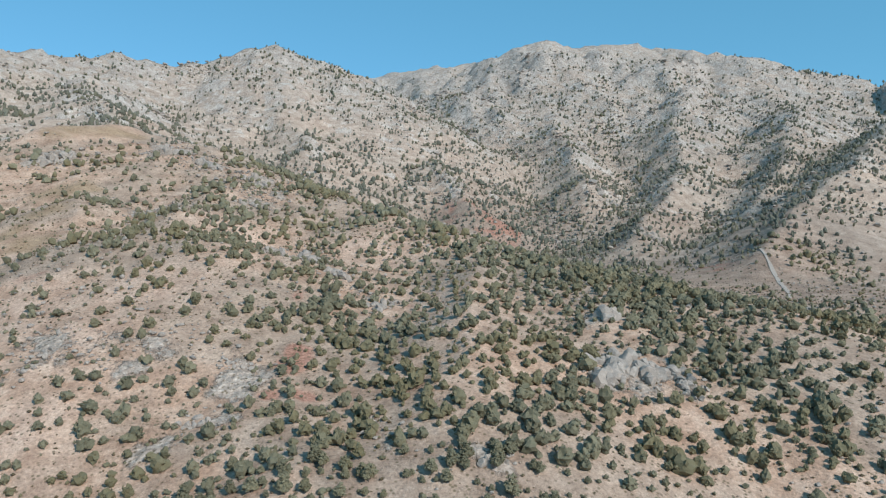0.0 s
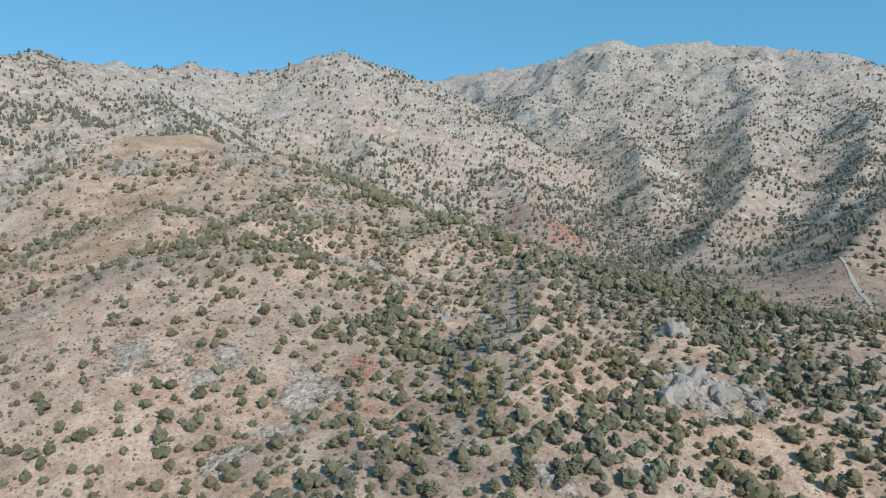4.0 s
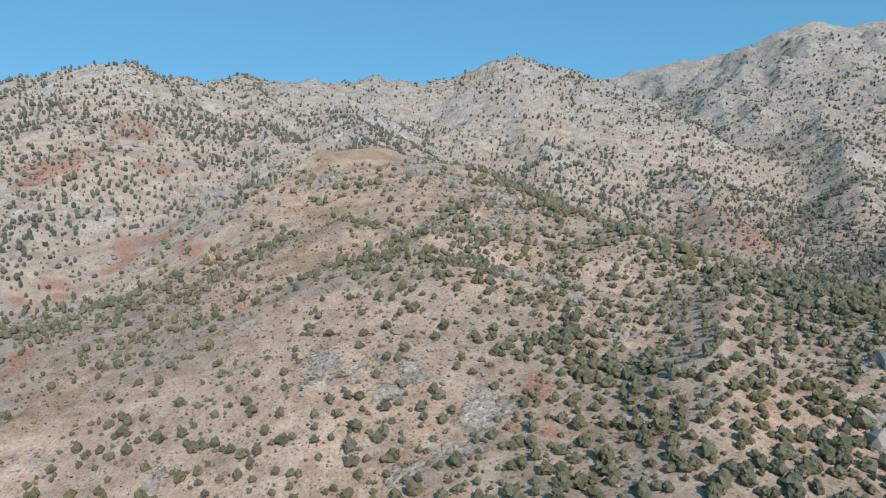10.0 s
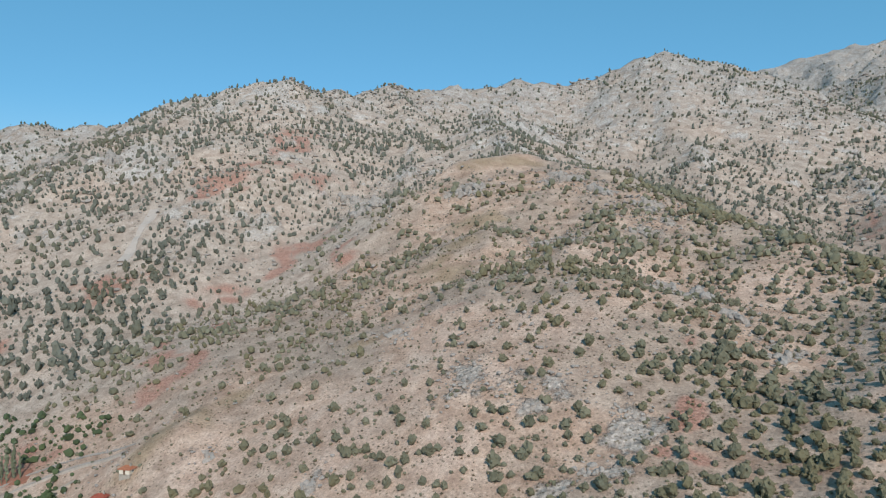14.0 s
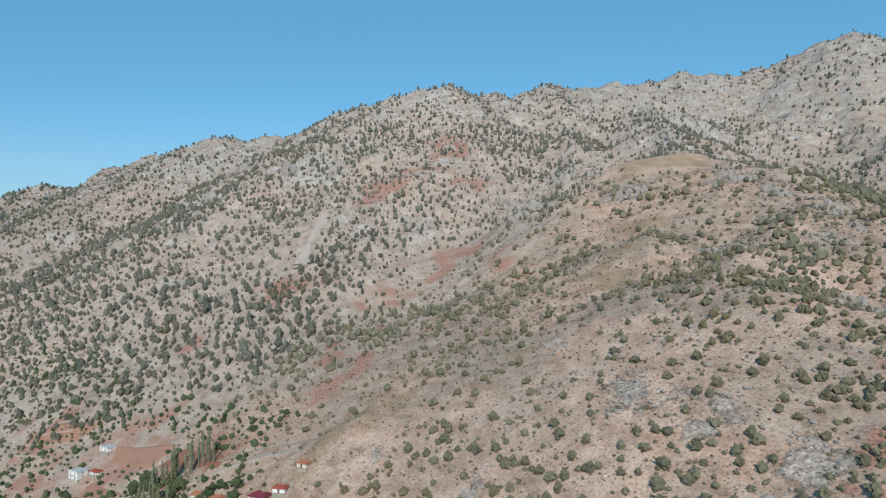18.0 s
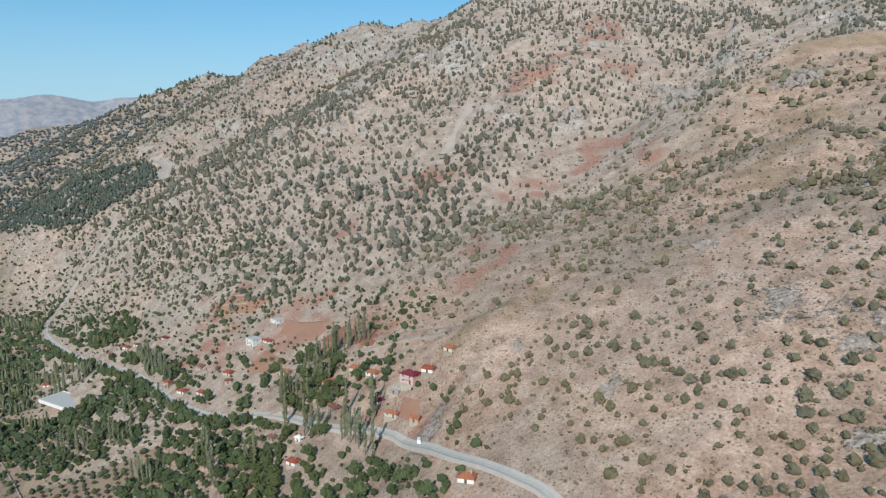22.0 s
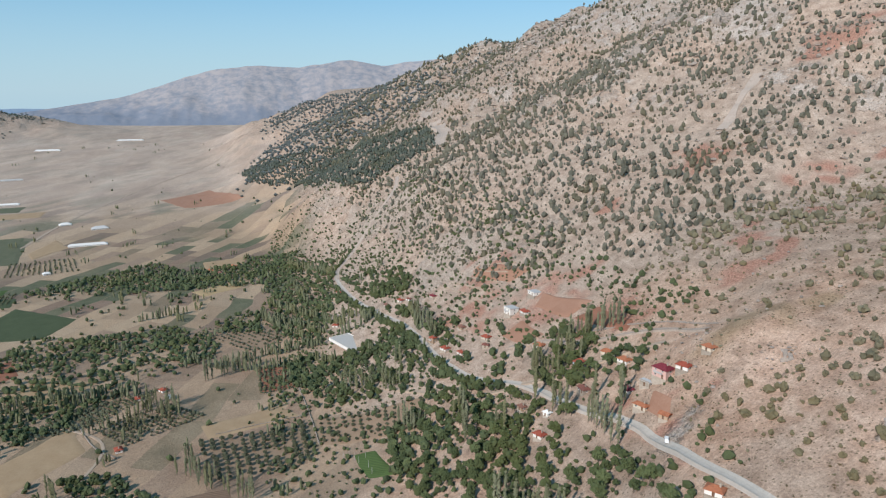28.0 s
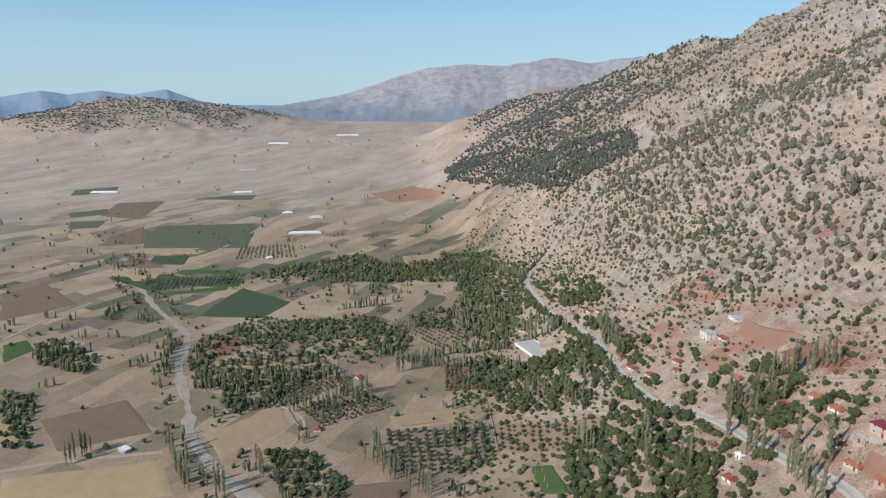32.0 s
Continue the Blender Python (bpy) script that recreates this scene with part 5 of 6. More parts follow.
def house(x, y, turn, w, d, storeys, roof, wall, hip=True, label="", kind="house"):
    """A house that stands on sloping ground, its long side turned by turn degrees."""
    c, s = math.cos(radians(turn)), math.sin(radians(turn))
    zs = [land_at(x + c * i * w / 2 - s * j * d / 2, y + s * i * w / 2 + c * j * d / 2) for i in (-1, 1) for j in (-1, 1)]
    base, deep = max(zs) * 0.6 + min(zs) * 0.4, max(zs) - min(zs) + 1.0
    root = new(kind)
    root.location, root.rotation_euler = (x, y, base), (0, 0, radians(turn))
    h = 2.6 * storeys
    W = WALLS[wall]
    t = 0.25
    for dims in ((-w / 2, w / 2, -d / 2, -d / 2 + t, -deep, h), (-w / 2, w / 2, d / 2 - t, d / 2, -deep, h), (-w / 2, -w / 2 + t, -d / 2 + t, d / 2 - t, -deep, h), (w / 2 - t, w / 2, -d / 2 + t, d / 2 - t, -deep, h)):
        box_part("wall", root, W, dims)
    box_part("plinth", root, WALLS["stone"], (-w / 2 - 0.06, w / 2 + 0.06, -d / 2 - 0.06, d / 2 + 0.06, -deep - 0.1, 0.25))
    if roof in ("grey", "white") and not hip:
        box_part("roof", root, ROOFS[roof], (-w / 2 - 0.3, w / 2 + 0.3, -d / 2 - 0.3, d / 2 + 0.3, h, h + 0.22))
        box_part("parapet", root, W, (-w / 2 - 0.3, w / 2 + 0.3, -d / 2 - 0.3, -d / 2 - 0.1, h + 0.22, h + 0.6))
    else:
        rise = d * 0.26
        part("roof", gable_roof(w, d, h, rise, 0.5, hip), ROOFS[roof], root)
        if not hip:
            for e in (-1, 1):
                bm = bmesh.new()
                q = [bm.verts.new(v) for v in ((e * (w / 2 - 0.02), -d / 2 + 0.02, h), (e * (w / 2 - 0.02), d / 2 - 0.02, h), (e * (w / 2 - 0.02), 0, h + rise - 0.2))]
                r = [bm.verts.new(v.co - Vector((e * 0.2, 0, 0))) for v in q]
                bm.faces.new(q)
                bm.faces.new(r[::-1])
                for i in range(3):
                    bm.faces.new((q[i], r[i], r[(i + 1) % 3], q[(i + 1) % 3]))
                part("gable", bm, W, root)
        if kind == "house":
            box_part("chimney", root, WALLS["stone"], (w * 0.22, w * 0.22 + 0.6, -0.3, 0.3, h + rise * 0.3, h + rise + 0.9))
    for k in range(storeys):
        z = 1.5 + 2.55 * k
        n = max(1, int(w / 3.2))
        for i in range(n):
            px = -w / 2 + (i + 0.5) * w / n
            for e in (-1, 1):
                if k == 0 and i == n // 2 and e == -1:
                    continue
                window(root, px, e * (d / 2 + 0.01), z, 0)
        for e in (-1, 1):
            window(root, e * (w / 2 + 0.01), 0, z, math.pi / 2)
    dx = -w / 2 + (max(1, int(w / 3.2)) // 2 + 0.5) * w / max(1, int(w / 3.2))
    door = box_part("door", root, door_wood, (dx - 0.5, dx + 0.5, -d / 2 - 0.07, -d / 2 + 0.02, 0.1, 2.15))
    box_part("door_handle", door, steel, (dx + 0.32, dx + 0.42, -d / 2 - 0.14, -d / 2 - 0.07, 1.0, 1.12))
    if storeys > 1:
        bal = box_part("balcony", root, concrete, (-w * 0.3, w * 0.3, -d / 2 - 1.3, -d / 2 - 0.02, 2.7, 2.88))
        box_part("railing", bal, steel, (-w * 0.3, w * 0.3, -d / 2 - 1.3, -d / 2 - 1.22, 2.88, 3.75))
    return tagged(root, label or "village house with %s roof and %s walls" % ({"red": "red tiled", "orange": "orange tiled", "wine": "wine-red", "brown": "brown tiled", "grey": "grey", "white": "white", "rust": "rusty"}[roof], {"white": "white", "cream": "cream", "pink": "pink", "stone": "stone", "mud": "mud-brick", "blue": "blue-grey"}[wall]), kind, "houses of the village" if kind == "house" else "")


UPPER = ((-289, 177, 20, 11, 8.5, 2, 'wine', 'pink'), (-281, 183, 30, 8, 6, 1, 'red', 'white'), (-278, 194, 15, 7, 5.5, 1, 'orange', 'cream'), (-302, 165, 10, 8, 6, 1, 'wine', 'white'), (-282, 162, 25, 9, 4.5, 1, 'orange', 'cream'), (-334, 156, 5, 9, 6, 1, 'brown', 'stone'), (-353, 179, 40, 8, 6, 1, 'orange', 'cream'), (-330, 178, 20, 8.5, 6.5, 1, 'orange', 'white'), (-362, 167, 30, 10, 8, 1, 'red', 'blue'), (-322, 126, 25, 7.5, 6, 1, 'red', 'white'), (-195, 143, 40, 8, 6, 1, 'orange', 'white'))
MIDDLE = ((-421, 163, 35, 8.5, 7, 1, "orange", "white"), (-489, 146, 30, 8.5, 7, 1, "red", "cream"), (-477, 142, 60, 6, 5, 1, "brown", "stone"), (-491, 127, 20, 8, 6.5, 1, "red", "white"),
          (-517, 120, 25, 9, 7, 1, "red", "white"), (-545, 116, 30, 6.5, 6, 2, "red", "mud"), (-536, 139, 15, 8, 6, 1, "rust", "mud"), (-362, 130, 15, 6, 5, 1, "rust", "mud"), (-337, 136, 20, 5, 4, 1, "white", "white"))
LOWER = ((-718, 47, 70, 7, 6, 1, "red", "white"), (-682, 112, 25, 8.5, 6.5, 1, "red", "white"), (-672, 119, 30, 6, 5, 1, "brown", "white"), (-639, 137, 20, 9, 6, 1, "wine", "cream"), (-690, 99, 15, 10, 6, 1, "rust", "stone"),
         (-821, 60, 30, 8, 6, 1, "red", "stone"), (-486, 176, 10, 9, 6.5, 1, "red", "white"), (-517, -131, 20, 8, 6.5, 1, "red", "white"), (-611, -134, 15, 7, 5, 1, "red", "white"), (-625, -115, 40, 8, 7, 1, "red", "white"),
         (-1064, -110, 20, 16, 8, 1, "orange", "cream"), (-1084, -78, 40, 12, 7, 1, "orange", "white"), (-1046, -96, 10, 10, 6, 1, "rust", "cream"))
for spec in UPPER + MIDDLE + LOWER:
    house(*spec[:3], spec[3] * 0.78, spec[4] * 0.78, *spec[5:])
house(-501, 170, 15, 9, 8, 2, "grey", "white", hip=False, label="two-storey white house with a flat grey roof")
house(-503, 190, 10, 9, 7, 1, "grey", "white", hip=False, label="low white house with a flat grey roof above the village")
house(-479, -273, 60, 8, 6, 1, "white", "blue", hip=False, label="small white and blue farm shed by a track", kind="shed")
house(-606, -107, 30, 8, 5, 1, "grey", "stone", hip=False, label="grey sheet-roofed shed beside farm houses", kind="shed")
house(-294, 171, 20, 6, 3, 1, "grey", "stone", hip=False, label="low grey-roofed lean-to shed", kind="shed")
house(-264, 164, 30, 4.5, 3.5, 1, "orange", "mud", hip=False, label="small orange-roofed shed on the red yard", kind="shed")
for x, y, turn, w, d, roof in ((-1455, -349, 20, 30, 16, "grey"), (-1298, -334, 12, 62, 11, "white"), (-1510, -425, 25, 22, 14, "white"), (-1100, -344, 30, 10, 7, "white"), (-1800, -624, 15, 50, 10, "white"), (-1780, -988, 10, 70, 12, "white"),
                               (-3000, -870, 10, 90, 16, "white"), (-3380, -640, 8, 110, 16, "white"), (-2250, -760, 20, 60, 9, "grey")):
    house(x, y, turn + 88, w, d, 1, roof, "white", hip=True, label="long pale farm barn on the plain", kind="barn")

# a paved court at the village edge
def court():
    zs = sorted(land_at(px, py) for px, py in ((-678, 44), (-656, 64), (-624, 69), (-646, 47), (-651, 56)))
    z = 0.3 * zs[-1] + 0.7 * zs[2] + 0.1
    root = new("paved_court")
    root.location, root.rotation_euler = (-651, 56, z), (0, 0, radians(25))
    box_part("slab", root, concrete, (-22, 22, -11, 11, -2.5, 0.0))
    for a, b in ((-11.3, -11.0), (11.0, 11.3)):
        box_part("kerb", root, WALLS["white"], (-22.3, 22.3, a, b, -2.5, 0.55))
    for a, b in ((-22.3, -22.0), (22.0, 22.3)):
        box_part("kerb", root, WALLS["white"], (a, b, -11, 11, -2.5, 0.55))
    tagged(root, "pale concrete court with low kerbs among trees", "court")


court()


def car(x, y, turn):
    """A white van standing on the road."""
    root = new("van")
    root.location, root.rotation_euler = (x, y, land_at(x, y) + 0.75), (0, 0, radians(turn))
    paint = coat("white_car_paint", (0.78, 0.78, 0.77), 0.03, 0.3)
    bm = bmesh.new()
    box(bm, -2.4, 2.4, -0.9, 0.9, 0.35, 1.15)
    bmesh.ops.bevel(bm, geom=bm.edges[:], offset=0.12, segments=2, affect="EDGES")
    body = part("body", bm, paint, root)
    bm = bmesh.new()
    box(bm, -2.3, 1.5, -0.82, 0.82, 1.10, 1.95)
    for v in bm.verts:
        if v.co.z > 1.5:
            v.co.x *= 0.9
            v.co.y *= 0.9
    bmesh.ops.bevel(bm, geom=bm.edges[:], offset=0.08, segments=2, affect="EDGES")
    part("cabin", bm, paint, root)
    box_part("windscreen", root, glass, (1.30, 1.50, -0.70, 0.70, 1.25, 1.75))
    for e in (-1, 1):
        box_part("side_window", root, glass, (-1.8, 1.2, e * 0.80 - 0.04, e * 0.80 + 0.04, 1.30, 1.72))
        box_part("headlight", body, frame_white, (2.36, 2.43, e * 0.6 - 0.15, e * 0.6 + 0.15, 0.65, 0.85))
    rubber = coat("tyre_rubber", (0.03, 0.03, 0.03), 0.1)
    for px in (-1.5, 1.5):
        for py in (-0.85, 0.85):
            bm = bmesh.new()
            bmesh.ops.create_cone(bm, cap_ends=True, segments=14, radius1=0.36, radius2=0.36, depth=0.24, matrix=Matrix.Translation((px, py, 0.36)) @ Matrix.Rotation(math.pi / 2, 4, "X"))
            wheel = part("wheel", bm, rubber, root)
            bm = bmesh.new()
            bmesh.ops.create_cone(bm, cap_ends=True, segments=10, radius1=0.2, radius2=0.2, depth=0.27, matrix=Matrix.Translation((px, py, 0.36)) @ Matrix.Rotation(math.pi / 2, 4, "X"))
            part("rim", bm, steel, wheel)
    tagged(root, "white van standing on the pale village road", "van")


car(-247, 155, 150)

# ---------------------------------------------------------------- trees of the village and the fields
trng = np.random.default_rng(31)
HOUSE_SPOTS = [(s[0], s[1]) for s in UPPER + MIDDLE + LOWER] + [(-501, 170), (-503, 190), (-651, 56)]


def clear_of_houses(x, y, gap=7.0):
    ok = near_line(x, y, MAIN_ROAD) > 4.2
    for hx, hy in HOUSE_SPOTS:
        ok &= np.hypot(x - hx, y - hy) > (22 if (hx, hy) == (-651, 56) else gap)
    return ok


POPLAR_ROWS = (((-593, -264), (-618, -227), (-633, -188)), ((-670, -62), (-695, -22), (-702, 20)), ((-824, -33), (-765, -11), (-721, 14)), ((-632, 116), (-589, 118), (-544, 119)), ((-467, -82), (-453, -63), (-448, -50)),
               ((-435, -39), (-424, -36)), ((-653, -452), (-683, -414)), ((-799, -458), (-832, -457)), ((-724, -346), (-682, -325), (-631, -312)), ((-464, -165), (-440, -150)))
POPLAR_ROWS_2 = (
                 ((-812, -33), (-779, 2), (-710, 35)), ((-691, -28), (-690, 8), (-682, 34)), ((-644, 116), (-589, 113)), ((-954, 6), (-835, 23)), ((-591, -260), (-591, -234), (-612, -186), (-636, -137)), ((-445, -66), (-423, -42)), ((-419, -42), (-408, -29)),
                 ((-490, -79), (-454, -67)), ((-408, 154), (-384, 146), (-360, 137)), ((-398, 166), (-361, 169)), ((-317, 154), (-295, 154), (-274, 154)), ((-665, -465), (-677, -445)), ((-633, -418), (-624, -384)), ((-403, 178), (-370, 202)), ((-840, -170), (-859, -122)),
                 ((-639, -81), (-661, -38)), ((-433, -189), (-417, -171)), ((-752, 37), (-703, 58)), ((-512, 68), (-503, 84)), ((-488, -242), (-426, -202)), ((-586, -127), (-563, -92)),
                 ((-652, 19), (-617, 40)), ((-1055, 2), (-981, 42), (-890, 70)), ((-550, -164), (-563, -102)), ((-598, -124), (-586, -96)), ((-559, 40), (-537, 53), (-517, 69)), ((-443, 68), (-425, 76)),
                 ((-391, 150), (-366, 156)), ((-314, 146), (-295, 146), (-272, 145)), ((-269, 102), (-249, 106), (-236, 110)), ((-550, 85), (-531, 88)), ((-368, 114), (-352, 116)), ((-740, 56), (-665, 88)), ((-458, -306), (-480, -300)), ((-376, 139), (-348, 141), (-322, 142)), ((-771, 30), (-865, -22)), ((-685, 48), (-680, 78)),
                 ((-696, -103), (-653, -52), (-654, 6)), ((-614, -200), (-621, -133)), ((-409, 178), (-385, 191)), ((-420, 106), (-362, 98)), ((-292, 92), (-262, 104)), ((-299, 160), (-284, 158)))
count = 0
spare = []
for row in sorted(POPLAR_ROWS + POPLAR_ROWS_2, key=lambda q: math.hypot(*q[0])):
    pts = resample(row, 3.2)
    ok = clear_of_houses(pts[:, 0], pts[:, 1], 5)
    for (x, y), good in zip(pts, ok):
        if not good or trng.uniform() > 0.86:
            continue
        x, y = x + trng.normal(0, 1.2), y + trng.normal(0, 1.2)
        if count >= 298:
            spare.append((x, y))
        else:
            place_poplar(x, y, trng.uniform(0.55, 1.0), trng.uniform(0, 6.28), "tall narrow grey-green poplar in a row", "poplar", "poplars of the valley", trng.uniform(0.9, 1.25), count)
            count += 1

GROVES = ([(-637, 18), (-602, 68), (-514, 94), (-448, 117), (-541, 16)], [(-575, 122), (-511, 164), (-427, 144), (-486, 114)], [(-407, 91), (-383, 134), (-296, 139), (-355, 81)],
          [(-867, 66), (-827, 104), (-680, 142), (-669, 129), (-765, 82)], [(-345, 172), (-350, 188), (-312, 184), (-312, 170)], [(-430, 172), (-415, 186), (-375, 184), (-380, 168)], [(-420, 60), (-400, 95), (-340, 90), (-330, 60)],
          [(-426, 87), (-385, 130), (-332, 144), (-272, 147), (-244, 140), (-226, 123), (-320, 77)], [(-456, 153), (-409, 176), (-333, 181), (-319, 168), (-349, 154), (-414, 149)], [(-560, 81), (-466, 130), (-395, 130), (-479, 73)],
          [(-255, 141), (-233, 144), (-201, 141), (-199, 131), (-221, 125)], [(-633, 82), (-611, 100), (-528, 100), (-560, 81)],
          [(-589, 12), (-644, 29), (-624, 81), (-559, 101), (-500, 104), (-448, 114), (-466, 94), (-512, 68), (-563, 17)], [(-624, 81), (-586, 125), (-533, 153), (-508, 151), (-520, 129), (-559, 101)], [(-477, 120), (-475, 139), (-435, 146), (-418, 138), (-450, 118)],
          [(-441, 60), (-386, 113), (-345, 136), (-319, 153), (-274, 150), (-282, 138), (-380, 53)], [(-405, 153), (-371, 174), (-336, 163), (-361, 142)], [(-362, 173), (-333, 184), (-312, 184), (-312, 174), (-341, 167)], [(-453, 100), (-364, 140), (-347, 134), (-441, 60)],
          [(-662, -4), (-662, 24), (-587, 17), (-594, -1)], [(-704, 90), (-664, 118), (-611, 124), (-642, 88)], [(-857, 66), (-775, 129), (-674, 136), (-730, 93)])
gx_, gy_, grng = jitter_grid(-880, -195, -10, 205, 5.6, 301)
ok = np.zeros(gx_.shape, bool)
for poly in GROVES:
    ok |= inside(gx_, gy_, poly)
ok &= clear_of_houses(gx_, gy_) & (grng.uniform(0, 1, gx_.size) < 0.58 + 1.1 * fbm(gx_, gy_, 45, 2, 161))
gx_, gy_ = gx_[ok], gy_[ok]
near_first = np.argsort(np.hypot(gx_, gy_) * grng.uniform(0.7, 1.3, gx_.size))
for k, i in enumerate(near_first[:280]):
    size = grng.uniform(0.45, 1.1)
    place_broad(gx_[i], gy_[i], size, grng.uniform(0, 6.28), "full dark green walnut tree in the village" if size > 0.85 else "smaller leafy green tree among the houses", "tree", "broadleaf trees of the village", grng.uniform(0.8, 1.1), k)


def crowns(name, label, x, y, radius, height, material, rng, template=ICO2, raise_by=0.6):
    ob = scatter(name, label, "trees", x, y, radius, height, template, material, rng, rough=0.30, pointed=0.15)
    ob.location.z = raise_by
    return ob


left = near_first[280:]
r = grng.uniform(1.8, 4.0, len(left))
if len(left):
    crowns("village_grove", "dense leafy grove at the village edge", gx_[left], gy_[left], r, r * grng.uniform(1.7, 2.4, len(left)), grove_green, grng, CROWNS)

# trees leaning over the road on its plain side
road = resample(MAIN_ROAD, 5.0)
road = road[(road[:, 0] < -430) & (road[:, 0] > -1000)]
road = np.repeat(road, 2, axis=0) + grng.normal(0, 1.5, (2 * len(road), 2)) + np.column_stack([np.full(2 * len(road), 3.0), grng.uniform(-7.0, -3.6, 2 * len(road))])
gap = fbm(road[:, 0], road[:, 1], 40, 2, 163)
road = road[(gap > -0.25) & (near_line(road[:, 0], road[:, 1], MAIN_ROAD) > 3.2)]
r = grng.uniform(1.5, 2.9, len(road))
crowns("roadside_trees", "leafy trees along the village road", road[:, 0], road[:, 1], r, r * grng.uniform(2.4, 3.6, len(road)), grove_green, grng, CROWNS, 0.4)

FAR_GROVES = ([(-716, -317), (-786, -249), (-780, -166), (-773, -84), (-698, -76), (-651, -163), (-594, -240)], [(-1026, -180), (-1081, -134), (-1111, 1), (-970, 26), (-967, -72), (-964, -169)], [(-814, -40), (-1087, 10), (-949, 41), (-690, 30), (-694, 14)], [(-1079, -31), (-1007, 68), (-800, 66), (-720, 25), (-798, -28)], [(-600, -245), (-560, -200), (-620, -150), (-660, -190)],
              [(-593, -261), (-660, -300), (-727, -283), (-807, -283), (-788, -222), (-813, -130), (-735, -74), (-700, -89), (-652, -129), (-610, -164)], [(-582, -236), (-603, -178), (-572, -175), (-539, -215)], [(-1141, -65), (-1120, 20), (-957, 57), (-785, 86), (-883, 38), (-981, -48)],
              [(-1003, -348), (-1137, -198), (-1046, -130), (-996, -40), (-964, -169), (-953, -306)], [(-584, -446), (-574, -407), (-484, -349), (-451, -345), (-474, -370)],
              [(-700, -488), (-719, -467), (-657, -388), (-620, -385), (-638, -442)], [(-481, -163), (-482, -132), (-438, -93), (-414, -85), (-416, -131)], [(-814, -88), (-859, -35), (-760, -31), (-773, -71)])
hx, hy, hrng = jitter_grid(-1145, -405, -500, 90, 5.6, 303)
ok = np.zeros(hx.shape, bool)
for poly in FAR_GROVES:
    ok |= inside(hx, hy, poly)
ok &= (hrng.uniform(0, 1, hx.size) < 0.70 + 0.6 * fbm(hx, hy, 60, 2, 131)) & (near_line(hx, hy, STREAM) > 8) & clear_of_houses(hx, hy)
hx, hy = hx[ok], hy[ok]
r = hrng.uniform(1.6, 3.9, hx.size)
near_part = np.hypot(hx, hy) < 640
for some, shape in ((near_part, CROWNS), (~near_part, SMALL)):
    crowns("plain_grove", "dark green walnut and fruit groves on the plain", hx[some], hy[some], r[some], r[some] * 1.7, grove_green, hrng, shape)


def orchard(corners, gap, rng, drop=0.12):
    c = np.array(corners, float)
    n = int(np.linalg.norm(c[1] - c[0]) / gap)
    m = int(np.linalg.norm(c[3] - c[0]) / gap)
    u, v = np.meshgrid((np.arange(n) + 0.5) / n, (np.arange(m) + 0.5) / m)
    q = ((1 - u) * (1 - v))[..., None] * c[0] + (u * (1 - v))[..., None] * c[1] + (u * v)[..., None] * c[2] + ((1 - u) * v)[..., None] * c[3]
    q = q.reshape(-1, 2) + rng.normal(0, 0.5, (n * m, 2))
    return q[rng.uniform(0, 1, len(q)) > drop]


orng = np.random.default_rng(41)
count = 0
for corners, gap in ((((-514, -76), (-517, 6), (-444, 10), (-443, -62)), 7.2), (((-527, 14), (-462, 92), (-418, 84), (-470, 16)), 7.8)):
    for x, y in orchard(corners, gap, orng):
        if count < 295:
            place_orchard(x, y, orng.uniform(0.85, 1.3) * (1.15 if gap < 7.5 else 0.85), orng.uniform(0, 6.28), "round green orchard tree in a planted row", "fruit tree", "orchard trees", 1.0, count)
            count += 1
rows = [orchard(c, 4.6, orng) for c in (((-542, -221), (-600, -182), (-631, -116), (-565, -160)), ((-559, -160), (-598, -108), (-563, -72), (-521, -128)), ((-662, -34), (-654, 12), (-594, 8), (-594, -31)))]
rows += [orchard(c, 6.5, orng) for c in (((-783, -105), (-815, -60), (-740, 2), (-700, -40)), ((-960, -470), (-1000, -350), (-950, -345), (-905, -450)), ((-1180, -420), (-1200, -330), (-1110, -300), (-1090, -400)), ((-630, 25), (-600, 62), (-525, 85), (-555, 20)))]
q = np.vstack(rows)
r = orng.uniform(1.4, 2.1, len(q))
crowns("olive_rows", "planted rows of small grey-green orchard trees", q[:, 0], q[:, 1], r, r * 1.7, olive_green, orng, SMALL, 0.3)

if spare:
    spare = np.array(spare)
    crowns("poplar_lines", "grey-green poplar lines among the farther fields", spare[:, 0], spare[:, 1], orng.uniform(1.1, 1.7, len(spare)), orng.uniform(9, 17, len(spare)), poplar_row_green, orng, CROWNS, 0.4)

# hedges, lone trees and poplar lines across the plain
px_, py_, qrng = jitter_grid(-3200, -380, -1900, 120, 11.0, 305)
turned = px_ * math.cos(radians(24)) - py_ * math.sin(radians(24)), px_ * math.sin(radians(24)) + py_ * math.cos(radians(24))
edge = np.minimum(np.abs((turned[1] / 34.0) % 1 - 0.5), 0.5)
dist = np.hypot(px_, py_)
chance = (0.06 + 0.72 * np.clip(fbm(px_, py_, 220, 3, 141) - 0.12, 0, 1) + 0.25 * (edge > 0.42) * np.clip(fbm(px_, py_, 300, 2, 145), 0, 1)) * np.clip(1.7 - dist / 1050, 0.035, 1.1)
chance = chance + 0.55 * (near_line(px_, py_, STREAM) < 26) * (near_line(px_, py_, STREAM) > 9)
keep = (qrng.uniform(0, 1, px_.size) < chance) & seen(px_, py_) & (land(px_, py_) < 60) & clear_of_houses(px_, py_, 9) & (near_line(px_, py_, STREAM) > 9)
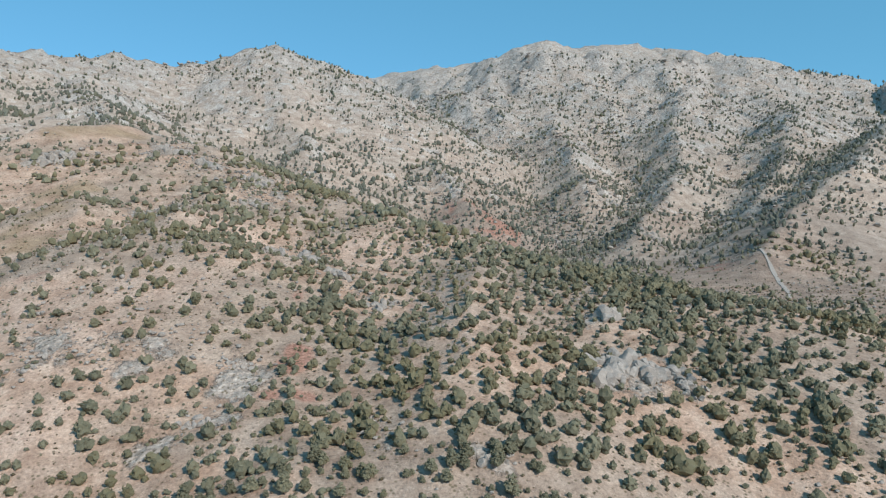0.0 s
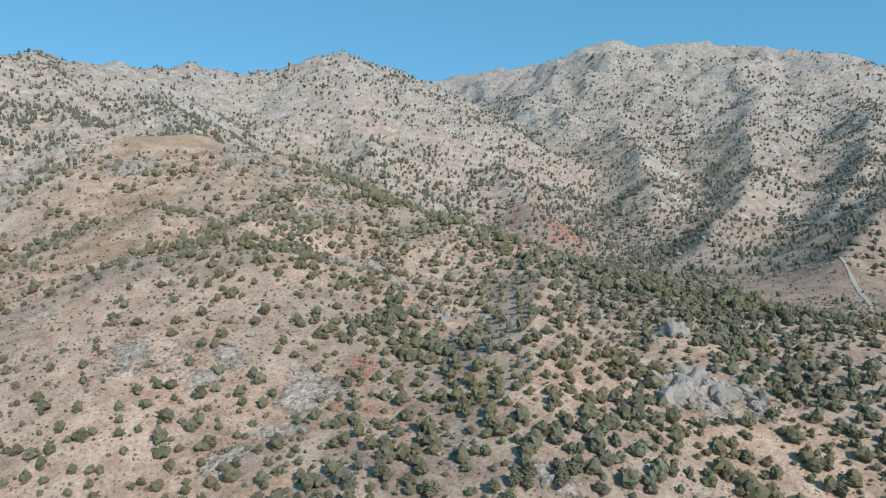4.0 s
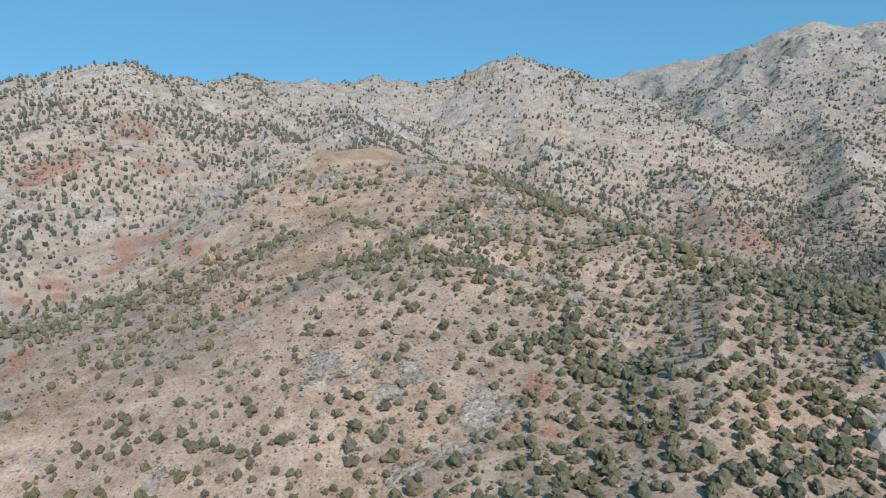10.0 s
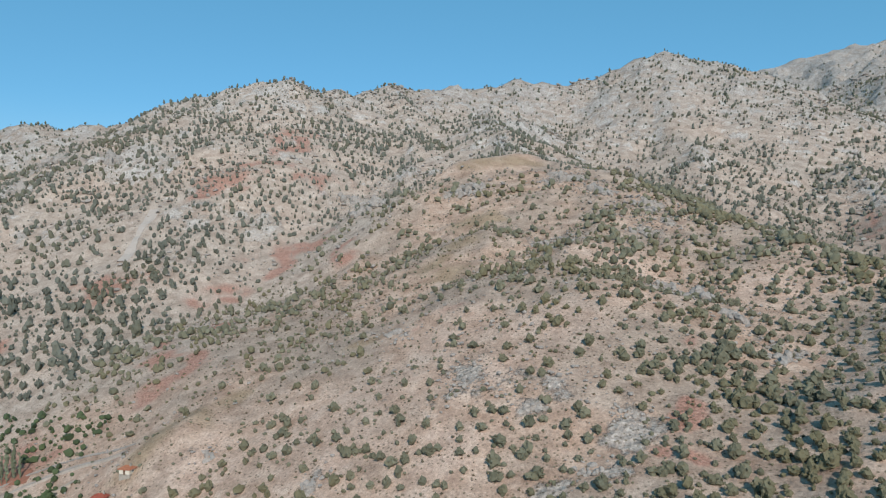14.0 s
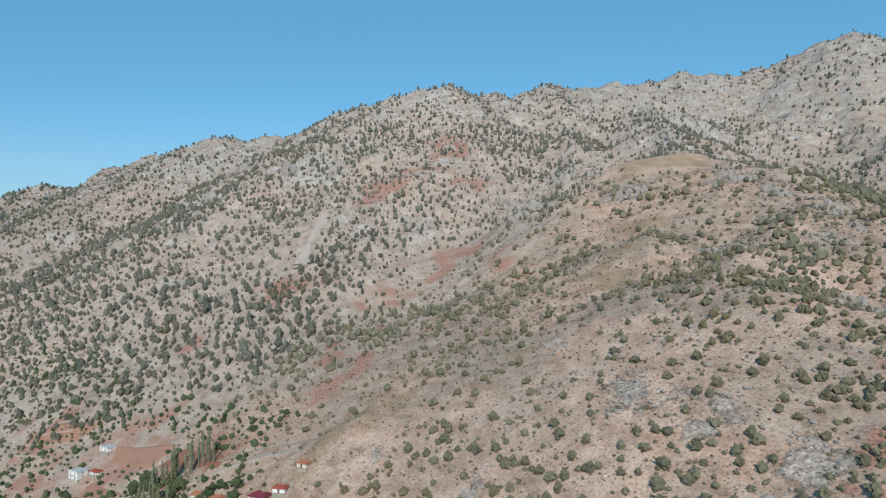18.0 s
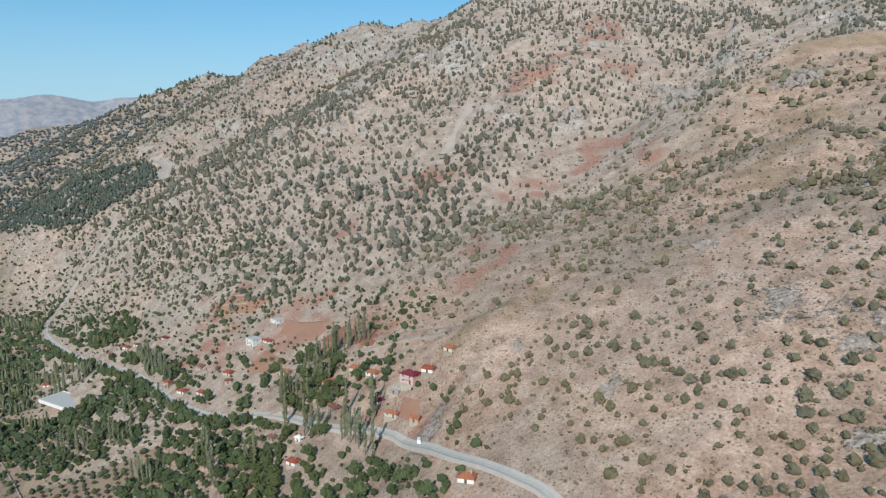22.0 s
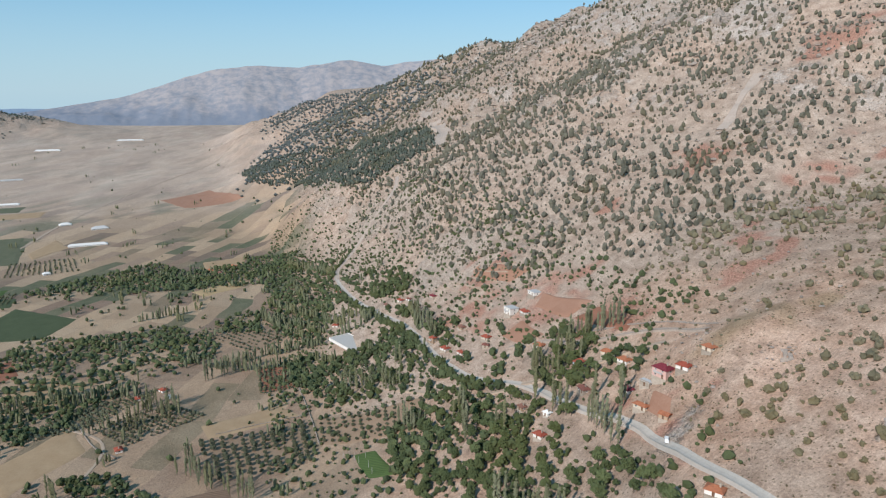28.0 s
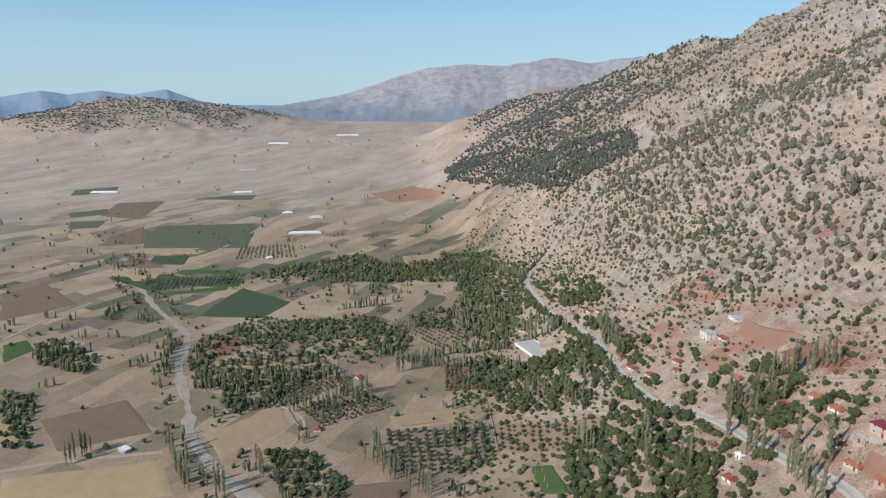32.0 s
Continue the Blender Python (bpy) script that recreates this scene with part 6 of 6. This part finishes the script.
for c in (((-507, -222), (-575, -176), (-524, -152), (-464, -194)), ((-800, -350), (-934, -333), (-866, -242), (-798, -262)), ((-525, -374), (-574, -316), (-510, -260), (-472, -327)), ((-435, -345), (-470, -240), (-418, -203), (-400, -329))):
    keep &= ~inside(px_, py_, list(c))
px_, py_, dist = px_[keep], py_[keep], dist[keep]
tall = qrng.uniform(0, 1, px_.size) < 0.30
r = qrng.uniform(1.2, 3.0, px_.size)
crowns("field_trees", "scattered bushes and trees along field edges", px_[~tall], py_[~tall], r[~tall], r[~tall] * 1.8, grove_green, qrng, ICO1)
bunch = np.repeat(np.flatnonzero(tall), 4)
tx, ty = px_[bunch] + qrng.normal(0, 4, len(bunch)), py_[bunch] + qrng.normal(0, 4, len(bunch))
crowns("field_poplars", "clumps of slim poplars between the fields", tx, ty, qrng.uniform(0.9, 1.5, len(bunch)), qrng.uniform(7, 13, len(bunch)), poplar_row_green, qrng, ICO1)

# shrubs among the houses and on the fan
vx, vy, vrng = jitter_grid(-1250, -195, -20, 235, 5.2, 307)
keep = (vrng.uniform(0, 1, vx.size) < 0.42 + 0.60 * np.clip(fbm(vx, vy, 70, 3, 151), 0, 1)) & clear_of_houses(vx, vy, 6) & (land(vx, vy) < 128 - 22 * (vx > -340))
for c in (((-432, 188), (-420, 203), (-360, 204), (-389, 187)), ((-504, 180), (-494, 207), (-432, 211), (-437, 190)), ((-290, 156), (-292, 172), (-240, 172), (-236, 152)), ((-438, 33), (-430, 50), (-377, 63), (-393, 41))):
    keep &= ~inside(vx, vy, list(c))
vx, vy = vx[keep], vy[keep]
r = 0.8 + 2.0 * vrng.uniform(0, 1, vx.size) ** 1.6
crowns("village_shrubs", "green shrubs and young trees between the houses", vx, vy, r, r * 1.8, grove_green, vrng, SMALL, 0.2)

# pine plantation at the mountain foot, and the wooded hills behind it
wx_, wy_, wrng = jitter_grid(-2300, -1050, -130, 320, 7.0, 309)
keep = inside(wx_, wy_, [(-1999, -105), (-1747, -70), (-1616, 27), (-1164, 104), (-1131, 146), (-1132, 181), (-1107, 246), (-1276, 273), (-1422, 202), (-1668, 133), (-1980, -56)])
wx_, wy_ = wx_[keep], wy_[keep]
r = wrng.uniform(2.6, 3.8, wx_.size)
crowns("pine_plantation", "dense dark green pine plantation at the mountain foot", wx_, wy_, r, r * 2.6, pine_green, wrng, TINY)
wx_, wy_, wrng = jitter_grid(-4100, -1480, -420, 900, 14.5, 311)
hz = land(wx_, wy_)
keep = wrng.uniform(0, 1, wx_.size) < 0.92 * smooth(hz + 30 * fbm(wx_, wy_, 260, 3, 171), -12, 50) * (1 - 0.75 * smooth(hz, 230, 300)) * (1 - smooth(wx_, -1750, -1500)) * smooth(hz + 0.12 * (wx_ + 1900), -20, 30)
wx_, wy_ = wx_[keep], wy_[keep]
r = wrng.uniform(4.0, 7.0, wx_.size)
crowns("hill_woods", "dark woods over the low hills beyond", wx_, wy_, r, r * 1.5, hazed_wood_green, wrng, TINY)

wx_, wy_, wrng = jitter_grid(-4150, -2900, -2700, -950, 17.0, 313)
hz = land(wx_, wy_)
keep = wrng.uniform(0, 1, wx_.size) < 0.9 * smooth(hz + 60 * fbm(wx_, wy_, 260, 3, 175), 60, 150) * (np.hypot(wx_ + 3400, wy_ + 1750) < 1100)
wx_, wy_ = wx_[keep], wy_[keep]
r = wrng.uniform(5.0, 8.0, wx_.size)
crowns("hill_scrub", "dark scrub over the lone hill on the plain", wx_, wy_, r, r * 0.9, pine_green, wrng, TINY)

# pale posts round the vegetable plot, and dry stone walls
def post(x, y, h):
    bm = bmesh.new()
    bmesh.ops.create_cone(bm, cap_ends=True, segments=7, radius1=0.16, radius2=0.10, depth=h, matrix=Matrix.Translation((0, 0, h / 2 - 0.3)))
    me = bpy.data.meshes.new("post")
    bm.to_mesh(me)
    bm.free()
    me.materials.append(concrete)
    ob = new("post", me)
    ob.location = (x, y, land_at(x, y))
    tagged(ob, "pale upright post at the vegetable plot", "post", "posts round the plot")


for x, y in ((-435, 29), (-433, 33), (-426, 36), (-420, 38), (-423, 43), (-408, 43), (-398, 44)):
    post(x, y, trng.uniform(4.0, 6.5))


def stone_wall(pts, label):
    c = resample(pts, 0.9)
    V, F, at = [], [], 0
    for x, y in c:
        for lift in (0.15, 0.55):
            v = ICO1[0] * (0.55, 0.45, 0.32) * trng.uniform(0.75, 1.2, (len(ICO1[0]), 1))
            V.append(v + (x + trng.normal(0, 0.12), y + trng.normal(0, 0.12), lift))
            F.append(ICO1[1] + at)
            at += len(v)
    V = np.vstack(V)
    V[:, 2] += land(V[:, 0], V[:, 1]) + 0.2
    tagged(new("dry_stone_wall", array_mesh("dry_stone_wall", V, np.vstack(F), limestone)), label, "stone wall", kind="structure")


stone_wall(((-524, -62), (-533, -26), (-533, 9)), "low dry stone wall between fields")
stone_wall(((-592, 4), (-532, 11), (-470, 15)), "low dry stone wall between fields")
stone_wall(((-575, -174), (-524, -150), (-505, -129)), "low dry stone wall between fields")
stone_wall(((-300, 213), (-350, 210), (-400, 184), (-430, 178)), "rubble wall along the stony wash")
